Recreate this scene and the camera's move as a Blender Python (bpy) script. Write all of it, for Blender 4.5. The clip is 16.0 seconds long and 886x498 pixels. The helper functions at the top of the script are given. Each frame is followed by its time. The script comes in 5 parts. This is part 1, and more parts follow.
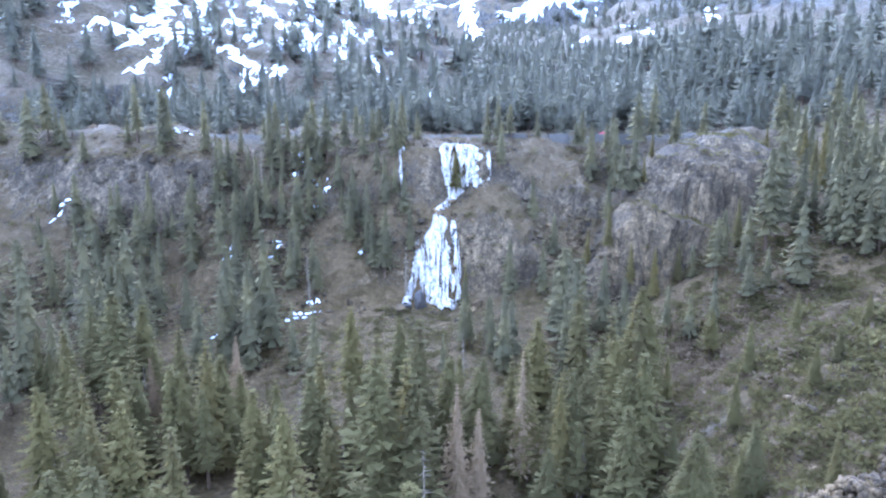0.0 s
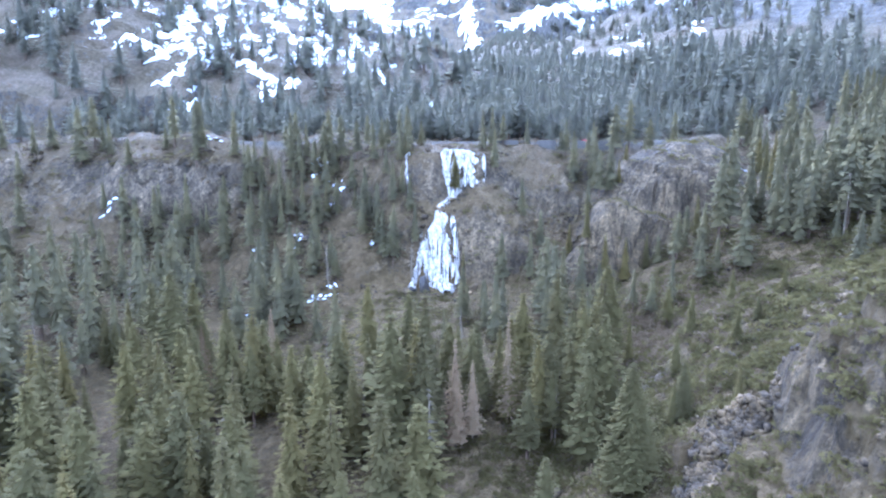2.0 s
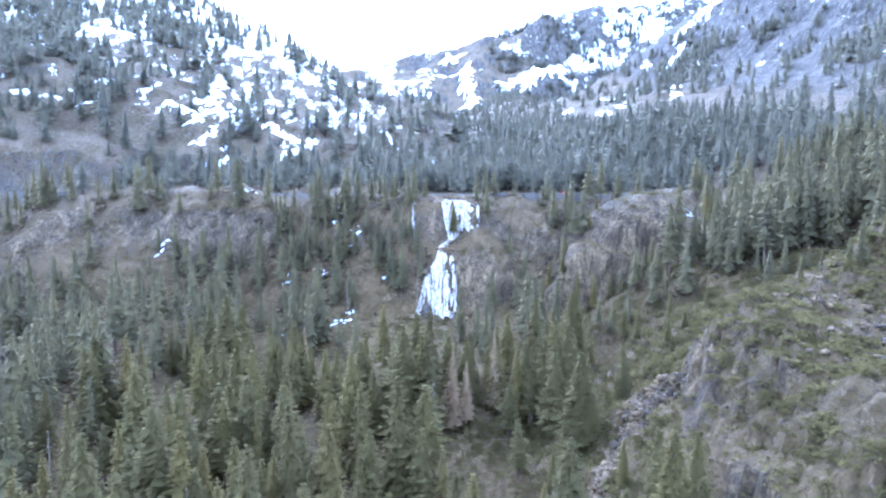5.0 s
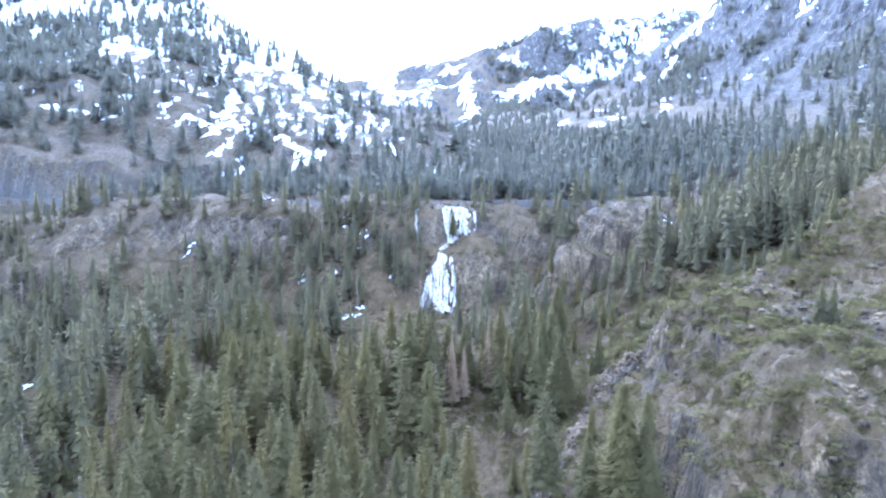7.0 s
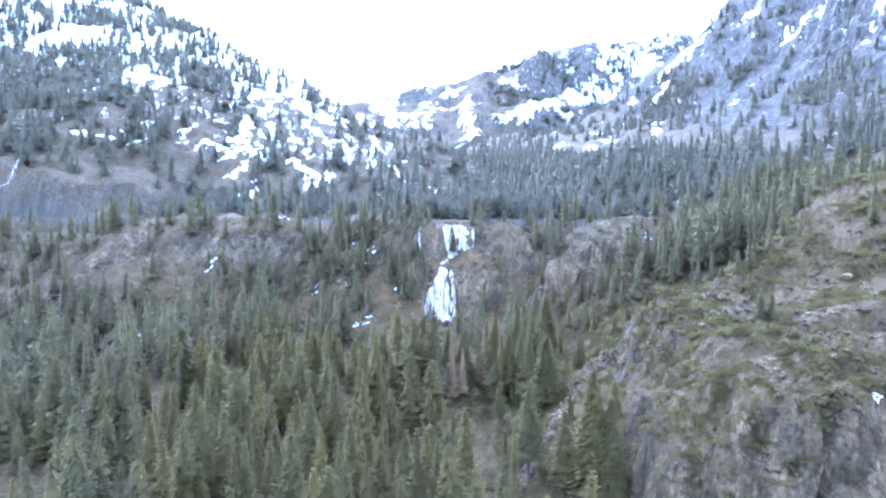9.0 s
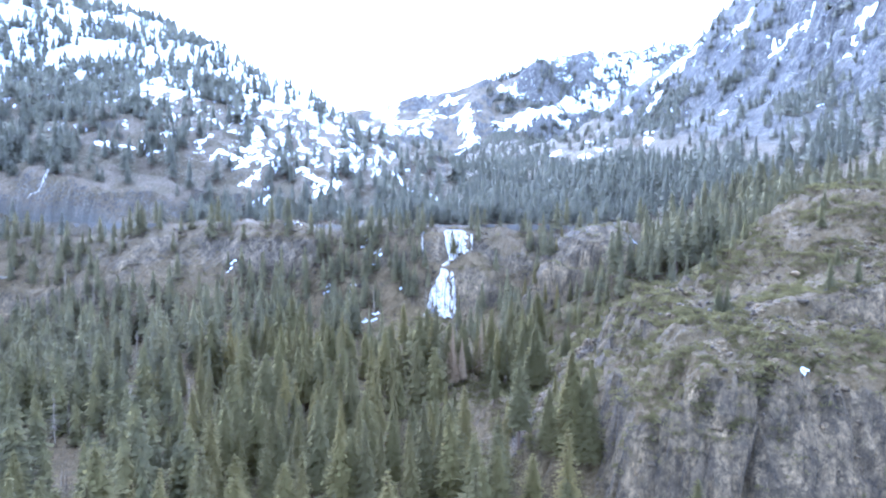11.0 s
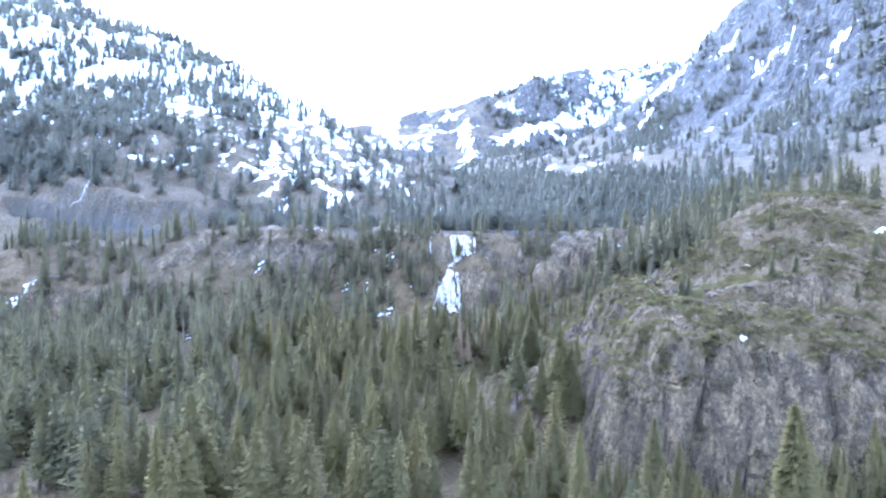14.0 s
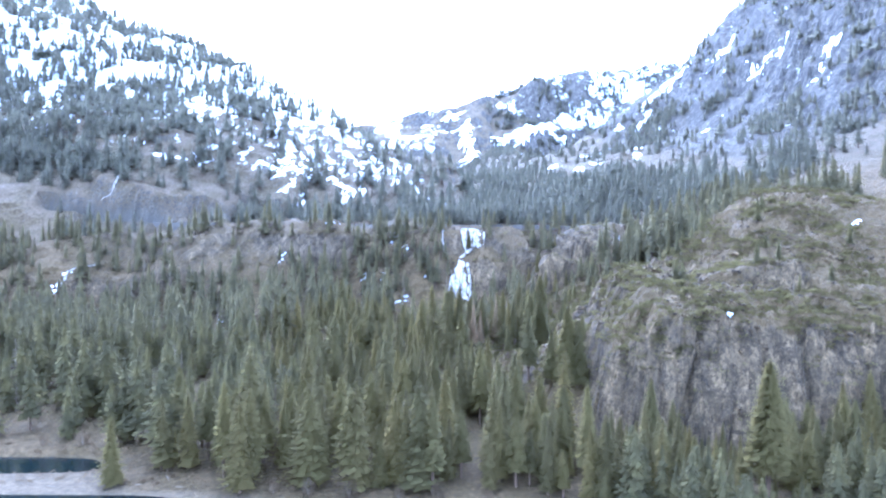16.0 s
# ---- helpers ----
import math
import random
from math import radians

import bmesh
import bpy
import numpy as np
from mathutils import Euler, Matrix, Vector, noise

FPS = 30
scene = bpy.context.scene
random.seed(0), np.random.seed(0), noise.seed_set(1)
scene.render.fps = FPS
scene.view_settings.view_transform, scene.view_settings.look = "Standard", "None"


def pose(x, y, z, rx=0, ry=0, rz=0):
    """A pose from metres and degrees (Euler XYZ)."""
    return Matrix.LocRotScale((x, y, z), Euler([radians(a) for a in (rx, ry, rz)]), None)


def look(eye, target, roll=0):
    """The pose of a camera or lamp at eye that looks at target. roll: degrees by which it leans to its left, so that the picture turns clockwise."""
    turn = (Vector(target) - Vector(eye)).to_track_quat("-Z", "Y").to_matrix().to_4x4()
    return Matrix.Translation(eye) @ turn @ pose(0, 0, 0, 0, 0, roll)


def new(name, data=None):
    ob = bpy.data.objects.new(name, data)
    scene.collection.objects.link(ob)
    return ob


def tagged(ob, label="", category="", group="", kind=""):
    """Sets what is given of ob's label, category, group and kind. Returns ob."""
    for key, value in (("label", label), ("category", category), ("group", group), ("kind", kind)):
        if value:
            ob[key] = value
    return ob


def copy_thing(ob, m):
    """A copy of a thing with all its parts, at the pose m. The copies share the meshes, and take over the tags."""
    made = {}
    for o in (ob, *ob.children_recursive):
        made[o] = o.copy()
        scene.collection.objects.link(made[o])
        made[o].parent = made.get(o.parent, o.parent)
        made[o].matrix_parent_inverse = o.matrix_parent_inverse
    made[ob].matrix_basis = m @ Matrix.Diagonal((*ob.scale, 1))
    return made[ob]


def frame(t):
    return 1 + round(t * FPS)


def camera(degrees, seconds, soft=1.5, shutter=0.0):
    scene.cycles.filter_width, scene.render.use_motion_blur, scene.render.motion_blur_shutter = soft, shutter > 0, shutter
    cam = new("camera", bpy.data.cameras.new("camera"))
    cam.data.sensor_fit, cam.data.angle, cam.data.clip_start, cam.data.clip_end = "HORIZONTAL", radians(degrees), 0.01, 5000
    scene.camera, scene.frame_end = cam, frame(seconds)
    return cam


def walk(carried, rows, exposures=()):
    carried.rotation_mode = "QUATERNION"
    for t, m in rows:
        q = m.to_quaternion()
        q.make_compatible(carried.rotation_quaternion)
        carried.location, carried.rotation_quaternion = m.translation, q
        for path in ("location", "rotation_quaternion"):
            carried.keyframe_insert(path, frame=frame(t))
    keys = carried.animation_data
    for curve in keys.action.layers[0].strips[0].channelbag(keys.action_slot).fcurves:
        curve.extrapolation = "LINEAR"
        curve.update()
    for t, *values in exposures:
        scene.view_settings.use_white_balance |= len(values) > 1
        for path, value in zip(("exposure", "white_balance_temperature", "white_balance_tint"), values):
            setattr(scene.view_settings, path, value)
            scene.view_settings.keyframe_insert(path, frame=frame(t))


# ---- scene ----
cam = camera(67.3, 16.0, soft=2.2)
METRES, EYE, TILT, LEAN, TURN = 340.0, 122.0, -10.5, 0.0, 0.0
ROWS = [
    (0.0, 0.0, 0.0, 0.0, 0.0, 0.0, -0.0),
    (0.5, -0.0002, -0.0304, -0.0055, 0.01, -0.01, 0.02),
    (1.0, -0.0006, -0.061, -0.0112, -0.0, -0.02, 0.01),
    (1.5, -0.0007, -0.092, -0.0168, 0.01, -0.03, 0.02),
    (2.0, -0.001, -0.1229, -0.0218, 0.01, 0.6, -0.01),
    (2.5, -0.0013, -0.1541, -0.0271, -0.0, 1.62, -0.04),
    (3.0, -0.0012, -0.1844, -0.033, 0.01, 2.56, -0.02),
    (3.5, -0.0014, -0.2156, -0.0384, -0.0, 3.45, -0.06),
    (4.0, -0.0016, -0.2468, -0.0445, -0.01, 4.16, -0.09),
    (4.5, -0.0017, -0.2773, -0.0505, -0.01, 4.6, -0.07),
    (5.0, -0.002, -0.3079, -0.0561, -0.01, 5.13, -0.11),
    (7.5, -0.0027, -0.4586, -0.0851, -0.0, 6.12, -0.11),
    (8.0, -0.003, -0.4895, -0.0906, 0.0, 6.59, -0.12),
    (8.5, -0.003, -0.5199, -0.0965, 0.01, 7.07, -0.13),
    (9.0, -0.0034, -0.5504, -0.1024, 0.02, 7.53, -0.14),
    (11.5, -0.0085, -0.7032, -0.1311, -0.02, 8.18, -0.13),
    (12.0, -0.0108, -0.7332, -0.1382, -0.05, 8.5, -0.13),
    (12.5, -0.0135, -0.7626, -0.1483, -0.09, 8.94, -0.14),
    (13.0, -0.0173, -0.7921, -0.159, -0.13, 9.26, -0.15),
    (13.5, -0.022, -0.8219, -0.1696, -0.14, 9.25, -0.15),
    (14.0, -0.0278, -0.8513, -0.18, -0.21, 9.23, -0.2),
    (14.5, -0.0353, -0.8805, -0.1904, -0.25, 9.2, -0.23),
    (15.0, -0.044, -0.9092, -0.2006, -0.3, 9.17, -0.28),
    (15.5, -0.054, -0.9377, -0.2108, -0.35, 9.16, -0.31),
    (16.0, -0.0652, -0.9655, -0.2211, -0.39, 9.25, -0.37),
]
walk(cam, [(t, pose(0, 0, EYE, TILT, LEAN, TURN) @ pose(METRES * x, METRES * y, METRES * z, 90 + pitch, roll, yaw)) for t, x, y, z, yaw, pitch, roll in ROWS], [(0.0, 3.11, 4235, 23), (5.0, 3.20, 4220, 23), (16.0, 3.31, 4195, 23)])

# ---------------------------------------------------------------- light
world = bpy.data.worlds.new("overcast_sky")
scene.world = world
world.use_nodes = True
wn, wl = world.node_tree.nodes, world.node_tree.links
SUN_ELEV, SUN_AZ = 42.0, -20.0          # degrees above the horizon; clockwise from +y
sky = wn.new("ShaderNodeTexSky")
sky.sky_type = "NISHITA"
sky.sun_disc = False
sky.sun_elevation, sky.sun_rotation = radians(SUN_ELEV), radians(SUN_AZ)
sky.altitude, sky.air_density, sky.dust_density, sky.ozone_density = 1900, 1.0, 7.0, 1.5
bg = wn["Background"]
bg.inputs["Strength"].default_value = 0.15
# a closed deck of thin bright cloud over the sky
wc = wn.new("ShaderNodeTexCoord")
wnz = wn.new("ShaderNodeTexNoise")
wnz.inputs["Scale"].default_value, wnz.inputs["Detail"].default_value = 2.2, 5
wl.new(wc.outputs["Generated"], wnz.inputs["Vector"])
wr = wn.new("ShaderNodeValToRGB")
wr.color_ramp.elements[0].position, wr.color_ramp.elements[0].color = 0.3, (6.2, 6.8, 7.4, 1)
wr.color_ramp.elements[1].position, wr.color_ramp.elements[1].color = 0.7, (8.2, 8.6, 9.0, 1)
wl.new(wnz.outputs["Fac"], wr.inputs["Fac"])
wm = wn.new("ShaderNodeMix")
wm.data_type = "RGBA"
wm.inputs[0].default_value = 0.75
wl.new(sky.outputs["Color"], wm.inputs[6])
wl.new(wr.outputs["Color"], wm.inputs[7])
wl.new(wm.outputs[2], bg.inputs["Color"])

sun = new("sun", bpy.data.lights.new("sun", "SUN"))
sun.data.energy, sun.data.angle, sun.data.color = 0.7, radians(30), (1.0, 0.96, 0.9)
sd = Vector((math.sin(radians(SUN_AZ)) * math.cos(radians(SUN_ELEV)), math.cos(radians(SUN_AZ)) * math.cos(radians(SUN_ELEV)), math.sin(radians(SUN_ELEV))))
sun.matrix_world = look(sd * 1500, (0, 0, 0))


# ---------------------------------------------------------------- noise and mesh helpers
def hash2(i, j, seed):
    n = (i.astype(np.int64) * 374761393 + j.astype(np.int64) * 668265263 + seed * 974711) & 0xFFFFFFFF
    n = ((n ^ (n >> 13)) * 1274126177) & 0xFFFFFFFF
    return ((n ^ (n >> 16)) & 0xFFFFFF) / float(0xFFFFFF)


def vnoise(x, y, seed=0):
    """Smooth value noise, -1 to 1."""
    x, y = np.asarray(x, float), np.asarray(y, float)
    i, j = np.floor(x), np.floor(y)
    u, v = x - i, y - j
    u, v = u * u * (3 - 2 * u), v * v * (3 - 2 * v)
    a, b = hash2(i, j, seed), hash2(i + 1, j, seed)
    c, d = hash2(i, j + 1, seed), hash2(i + 1, j + 1, seed)
    return 2 * ((a * (1 - u) + b * u) * (1 - v) + (c * (1 - u) + d * u) * v) - 1


def fbm(x, y, seed=0, octaves=4):
    total, amp = 0.0, 0.5
    for k in range(octaves):
        total = total + amp * vnoise(x, y, seed + 17 * k)
        x, y, amp = x * 2.03 + 11.3, y * 2.03 + 4.7, amp * 0.5
    return total


def ridged(x, y, seed=0, octaves=3):
    total, amp = 0.0, 0.5
    for k in range(octaves):
        total = total + amp * (1 - 2 * np.abs(vnoise(x, y, seed + 31 * k)))
        x, y, amp = x * 2.1 + 3.1, y * 2.1 + 8.9, amp * 0.5
    return total


def sstep(v, a, b):
    t = np.clip((np.asarray(v, float) - a) / (b - a), 0, 1)
    return t * t * (3 - 2 * t)


def smax(a, b, k):
    h = np.clip(0.5 + 0.5 * (a - b) / k, 0, 1)
    return b * (1 - h) + a * h + k * h * (1 - h)


def tri_mesh(name, verts, tris, smooth=False):
    me = bpy.data.meshes.new(name)
    verts, tris = np.ascontiguousarray(verts, dtype=np.float32), np.ascontiguousarray(tris, dtype=np.int32)
    n, m = len(verts), len(tris)
    me.vertices.add(n)
    me.vertices.foreach_set("co", verts.ravel())
    me.loops.add(3 * m)
    me.loops.foreach_set("vertex_index", tris.ravel())
    me.polygons.add(m)
    me.polygons.foreach_set("loop_start", np.arange(0, 3 * m, 3, dtype=np.int32))
    if smooth:
        me.polygons.foreach_set("use_smooth", np.ones(m, dtype=bool))
    me.update(calc_edges=True)
    return me


def add_attr(me, name, values):
    at = me.attributes.new(name, "FLOAT", "POINT")
    at.data.foreach_set("value", np.ascontiguousarray(values, dtype=np.float32))


def add_puff(me, vecs):
    """The way that the needles round a vertex stand out from the tree."""
    at = me.attributes.new("puff", "FLOAT_VECTOR", "POINT")
    at.data.foreach_set("vector", np.ascontiguousarray(vecs, dtype=np.float32).ravel())
    return me


def puff_of(v):
    r = np.hypot(v[:, 0], v[:, 1])
    n = np.stack([v[:, 0], v[:, 1], 0.55 * r + 0.35], 1)
    return n / np.linalg.norm(n, axis=1)[:, None]


def join_puffs(template_list, places):
    """Those ways for a mesh out of join_many."""
    flat = np.array(places) * np.array([0, 0, 0, 0, 0, 1, 1]) + np.array([0, 0, 0, 1, 1, 0, 0])
    return join_many([(puff_of(g[0]), g[1]) for g in template_list], flat)[0]


def part(name, me, material, parent=None, label=""):
    if material is not None and not me.materials:
        me.materials.append(material)
    ob = new(name, me)
    if parent is not None:
        ob.parent = parent
    if label:
        tagged(ob, label)
    return ob


# ---------------------------------------------------------------- the lie of the land
FLOOR_Y = [-1500, -170, -100, -72, -45, 0, 55, 120, 200, 240, 262, 292, 314, 332, 450, 700, 1100, 2000, 2300, 4400]
FLOOR_Z = [-30, -14, -3, 0, 1.6, 4, 8, 18, 36, 45, 52, 80, 107, 116.5, 122, 150, 195, 320, 370, 400]
FALL_Y = [200, 245, 262, 267, 284, 288, 293, 302, 312, 332]
FALL_Z = [36, 45, 48, 50.5, 80, 85, 92, 112, 114, 116.5]
SPUR_X = [-100, 78, 300, 578, 900]
SPUR_Z = [150, 245, 328, 512, 640]
CREST_X = [-1500, -393, -135, 53, 277, 432, 870, 1128, 2500]
CREST_Z = [560, 594, 648, 672, 750, 815, 870, 893, 900]


def ledges(z, step, mix, shift=0.0):
    """Pulls a height towards steps, as jointed granite breaks."""
    n = (z + shift) / step
    f = n - np.floor(n)
    return z + mix * ((np.floor(n) + sstep(f, 0.45, 0.95)) * step - shift - z)


def knob(x, y, cx, cy, rx, ry, h, p=4):
    return h * np.exp(-np.abs((x - cx) / rx) ** p - np.abs((y - cy) / ry) ** p)


def land(x, y, detail=True):
    """Height of the bare ground at x, y."""
    x, y = np.asarray(x, float), np.asarray(y, float)
    w1, w2 = fbm(x / 120, y / 120, 3), fbm(x / 45, y / 45, 9)
    w3 = ridged(x / 38, y / 38, 15, 3)
    # valley floor, rising from the lake to the step of the falls and the hanging valley
    shift = 85 * sstep(x, 10, 130) * np.clip(-y / 60, 0, 1)
    shift = shift - 6.5 * sstep(-x, 105, 150) * sstep(-y, 30, 70)
    course = np.exp(-((x - 3) / 34) ** 4)
    yy = y + shift + (26 * w1 + 8 * w2) * sstep(y, 60, 200) * (1 - course)
    z = np.interp(yy, FLOOR_Y, FLOOR_Z)
    fall = course * sstep(y, 200, 245) * (1 - sstep(y, 325, 332))
    z = z * (1 - fall) + fall * np.interp(y, FALL_Y, FALL_Z)
    band = sstep(y, 225, 260) * (1 - sstep(y, 330, 350))
    sheet = np.exp(-((x + 255) / 105) ** 6 - ((y - 295) / 55) ** 6)
    z = z + (5.5 * w3 * band * (1 - 0.75 * sheet) + 3.2 * w2 * sstep(y, 0, 120)) * (1 - 0.85 * course)
    z = np.where(band > 0, z + band * (1 - course) * (1 - 0.8 * sheet) * (ledges(z, 8, 0.45, 9 * w2) - z), z)
    z = z + sheet * band * 1.6 * ridged((x + 1.3 * y) / 34, (x - y) / 160, 28, 2)
    z = z + 7 * fbm(x / 34, y / 34, 27, 3) * sstep(y, 285, 310) * (1 - sstep(y, 430, 450)) * (1 - course)
    z = z + knob(x, y, 27, 281, 17, 13, 6) + knob(x, y, -32, 282, 14, 16, 4)
    z = z - 19 * sstep(-x, 140, 280) * sstep(y, 90, 190) * (1 - sstep(y, 240, 285))
    # the ground falls away below the road towards the west
    z = z - 14 * sstep(-x, 235, 300) * (1 - sstep(y - ROAD(x), -10, -6)) * sstep(y, 280, 315)
    # small lagoon behind the beach
    z = z - 4.4 * np.exp(-np.clip((x + 300) / 130, -9, 9) ** 8 - ((y + 29 - 0.02 * (x + 200)) / 12.5) ** 4)
    # long slope on the east side
    zr = 202 + 0.3 * (x - 281) + 0.155 * (y - 691) - 0.25 * np.clip(150 - x, 0, None) - 0.9 * np.clip(20 - y, 0, None)
    face = np.clip(x - (545 - 0.24 * np.clip(y - 750, 0, 900)) + 40 * w1, 0, None)
    zr = zr + 0.85 * np.minimum(face, 420) - 0.5 * np.clip(y - 1250, 0, None) * sstep(x, 200, 500)
    zr = zr + 9 * w1 + 5 * w2 + sstep(face, -60, 120) * (30 * ridged(x / 150, y / 150, 5) + 13 * ridged(x / 48, y / 60, 6)) * sstep(y, 350, 600)
    zr = zr + 7 * w3 * sstep(y, 450, 650)
    zr = zr + sstep(face, 10, 80) * (ledges(zr, 44, 0.6, 50 * w1 + 30 * w2) - zr) + 9 * sstep(y, 430, 560) * ridged(x / 75, y / 90, 8, 3)
    z = smax(z, zr, 12)
    # lower spur of the east mountain, reaching across the hanging valley
    zs = np.interp(x, SPUR_X, SPUR_Z) - 0.42 * np.clip(1320 - y, 0, None) - 0.3 * np.clip(y - 1320, 0, None)
    zs = zs + 16 * w1 + 12 * ridged(x / 70, y / 80, 7) + 5 * w3
    z = smax(z, zs, 10)
    # brushy slope between the valley floor and the bluff
    zq = 60 + 0.72 * (np.minimum(x, 95) - 83) + 0.35 * np.clip(x - 95, 0, 75) - 0.4 * np.clip(y - 165, 0, None) - (0.8 + 1.7 * sstep(x, 72, 105)) * np.clip(48 - y, 0, None)
    zq = zq - 0.9 * np.clip(x - 190, 0, None) + 2.2 * w2 + 1.6 * ridged(x / 19, y / 19, 29, 2)
    z = smax(z, zq, 6)
    # rocky bluff: terrace with a cliff in front and a broken west flank, and its dome
    foot = np.interp(y, [0, 40, 95, 130], [64, 66, 79, 85]) + 3 * w2 + 3.5 * ridged(y / 17, x / 300, 23, 3)
    brink = 4 - 0.14 * np.clip(x - 100, 0, 100) + 7 * fbm(x / 46, y / 300, 21) + 2.5 * ridged(x / 15, y / 200, 24, 2)
    zt = 75.5 + 0.09 * (np.clip(y, 25, 75) - 25) + 0.3 * (np.clip(y, 75, 105) - 75) + 0.05 * (np.clip(x, 96, 330) - 96)
    zt = zt - 1.3 * np.clip(y - 100 - 0.3 * np.clip(x - 92, 0, None), 0, None) - 0.5 * np.clip(25 - y, 0, None)
    zt = zt - 0.9 * np.clip(93 - x, 0, None) - 3.4 * np.clip(foot - x, 0, None) - 1.7 * np.clip(brink - y, 0, None)
    r = np.hypot(np.where(x > 235, (x - 235) * 0.4, np.minimum(x - 222, 0)), y - 150)
    zd = 142 - 0.66 * (np.hypot(r, 24) - 24)
    zd = zd - 0.6 * np.clip(y - 112 - 0.55 * np.clip(x - 120, 0, None), 0, None) * (x < 222)
    zd = zd - 1.2 * np.clip(brink - y, 0, None)
    bluff = smax(zt, zd, 9) + 4.5 * ridged(x / 30, y / 30, 41) + 3.0 * ridged(x / 13, y / 13, 42, 3) + 2.2 * w2 - 1.6
    bluff = bluff + 0.8 * (ledges(bluff, 2.6, 0.75, 3 * w2 + 0.12 * x - 0.1 * y) - bluff)
    bluff = ledges(bluff, 8, 0.3, 12 * w2 + 0.08 * x)
    flank = sstep(95 - x, -4, 6) * sstep(y, -5, 20)
    bluff = bluff + flank * (ledges(bluff, 9, 0.45, 16 * w2 + 0.1 * y) - bluff) + flank * 4.5 * ridged(x / 13, y / 26, 25, 3)
    jx, jy = x + 0.45 * y + 2 * w2, y - 0.3 * x
    bluff = bluff + 1.5 * (hash2(np.floor(jx / 5.2), np.floor(jy / 4.3), 331) - 0.5) + 1.1 * (hash2(np.floor(jx / 2.3), np.floor(jy / 2.9), 332) - 0.5)
    z = smax(z, bluff, 3)
    # granite dome beside the falls, with its broken wall
    qx = np.abs(x - 131 + 4 * w2) / np.where(x < 131, 37, 33)
    zg = 119 - 10 * qx ** 2 - 2.2 * np.minimum(qx, 2.2) ** 4 - 0.5 * np.clip(x - 131, 0, 60) - 0.026 * np.clip(298 - y, 0, 40) ** 2 - 0.3 * np.clip(y - 304, 0, None)
    zg = zg + 2.6 * ridged(x / 22, y / 13, 45, 3)
    zg = ledges(zg, 7, 0.4, 0.25 * x)
    brow = 273 + 0.06 * (x - 120) + 4.5 * ridged(x / 11, y / 90, 43, 2) + 3 * w2
    zg = zg - 3.2 * np.clip(brow - y, 0, 30)
    z = smax(z, np.maximum(zg, -50), 2)
    # lower block, its top a ledge that slants down under the wall
    zb = 90 - 0.42 * np.clip(x - 84, 0, None) - 1.6 * np.clip(76 - x, 0, None) + 2 * ridged(x / 10, y / 10, 48, 2) - 2.6 * np.clip(259 + 4 * ridged(x / 9, y / 80, 47, 2) - y, 0, 40) - 2 * np.clip(x - 122, 0, None)
    z = smax(z, np.where(y < 300, zb, -50), 2)
    # snowy mountain on the west side with the rock cut above the road
    yc = 690 - 0.55 * x + 60 * w1
    xx = np.clip(x, -1300, 400)
    zl = 230 - 0.29 * (np.maximum(xx, -380) + 346) - 0.29 * np.minimum(xx + 380, 0) * sstep(y, 600, 850)
    zl = zl + 0.41 * (np.minimum(y, yc) - 505) - 0.3 * np.clip(y - yc, 0, None)
    zl = zl - 0.5 * np.clip(505 - y, 0, 59) * sstep(-x, 60, 160)
    zl = zl - (2.1 - 1.4 * sstep(-x, 375, 430)) * np.clip(446 - 44 * sstep(-x, 180, 320) + 18 * w2 + 9 * ridged(x / 22, y / 200, 63, 2) - y, 0, None)
    zl = zl + 15 * ridged(x / 110, y / 140, 61) - 5 + 7 * w2 + 5 * w3
    zl = np.where(zl < 260, ledges(zl, 16, 0.5, 30 * w2), zl)
    z = smax(z, zl, 5)
    # head of the valley
    crest = np.interp(x, CREST_X, CREST_Z)
    f = np.clip((y - 2250 - 90 * w1) / 450, 0, 1)
    zf = 360 + (crest - 360) * (0.75 * f + 0.25 * f * f) - 0.25 * np.clip(y - 2720, 0, None)
    zf = zf + (60 * ridged(x / 300, y / 260, 71) + 24 * ridged(x / 110, y / 90, 73)) * sstep(f, 0.02, 0.4) * (1 - 0.6 * f) - 900 * (1 - sstep(f, 0, 0.1))
    z = smax(z, zf, 20)
    if detail:
        up = sstep(z, 2, 10) * (1 - 0.8 * fall)
        z = z + up * (1.6 * fbm(x / 14, y / 14, 81, 3) + 0.45 * ridged(x / 6, y / 6, 83, 2) * sstep(-y, -420, -330))
    # road bench past the top of the falls
    road = road_mask(x, y)
    return z * (1 - road) + road * 117.5


def road_mask(x, y):
    return np.exp(-((y - ROAD(x)) / 5.5) ** 6) * sstep(x, -460, -430) * (1 - sstep(x, 135, 155))


def ROAD(x):
    return 338 + 46 * sstep(-np.asarray(x, float), 60, 330)


def land_at(x, y):
    return float(land(np.array([x]), np.array([y]))[0])


def fall_line(x, y, e=4.0):
    gx = (land(x + e, y, False) - land(x - e, y, False)) / (2 * e)
    gy = (land(x, y + e, False) - land(x, y - e, False)) / (2 * e)
    return gx, gy


def slope_at(x, y, e=4.0):
    return np.hypot(*fall_line(x, y, e))


# ---------------------------------------------------------------- materials
def node_material(name, rough=0.85, spec=0.3):
    m = bpy.data.materials.new(name)
    m.use_nodes = True
    b = m.node_tree.nodes["Principled BSDF"]
    b.inputs["Roughness"].default_value = rough
    b.inputs["Specular IOR Level"].default_value = spec
    return m, m.node_tree.nodes, m.node_tree.links, b


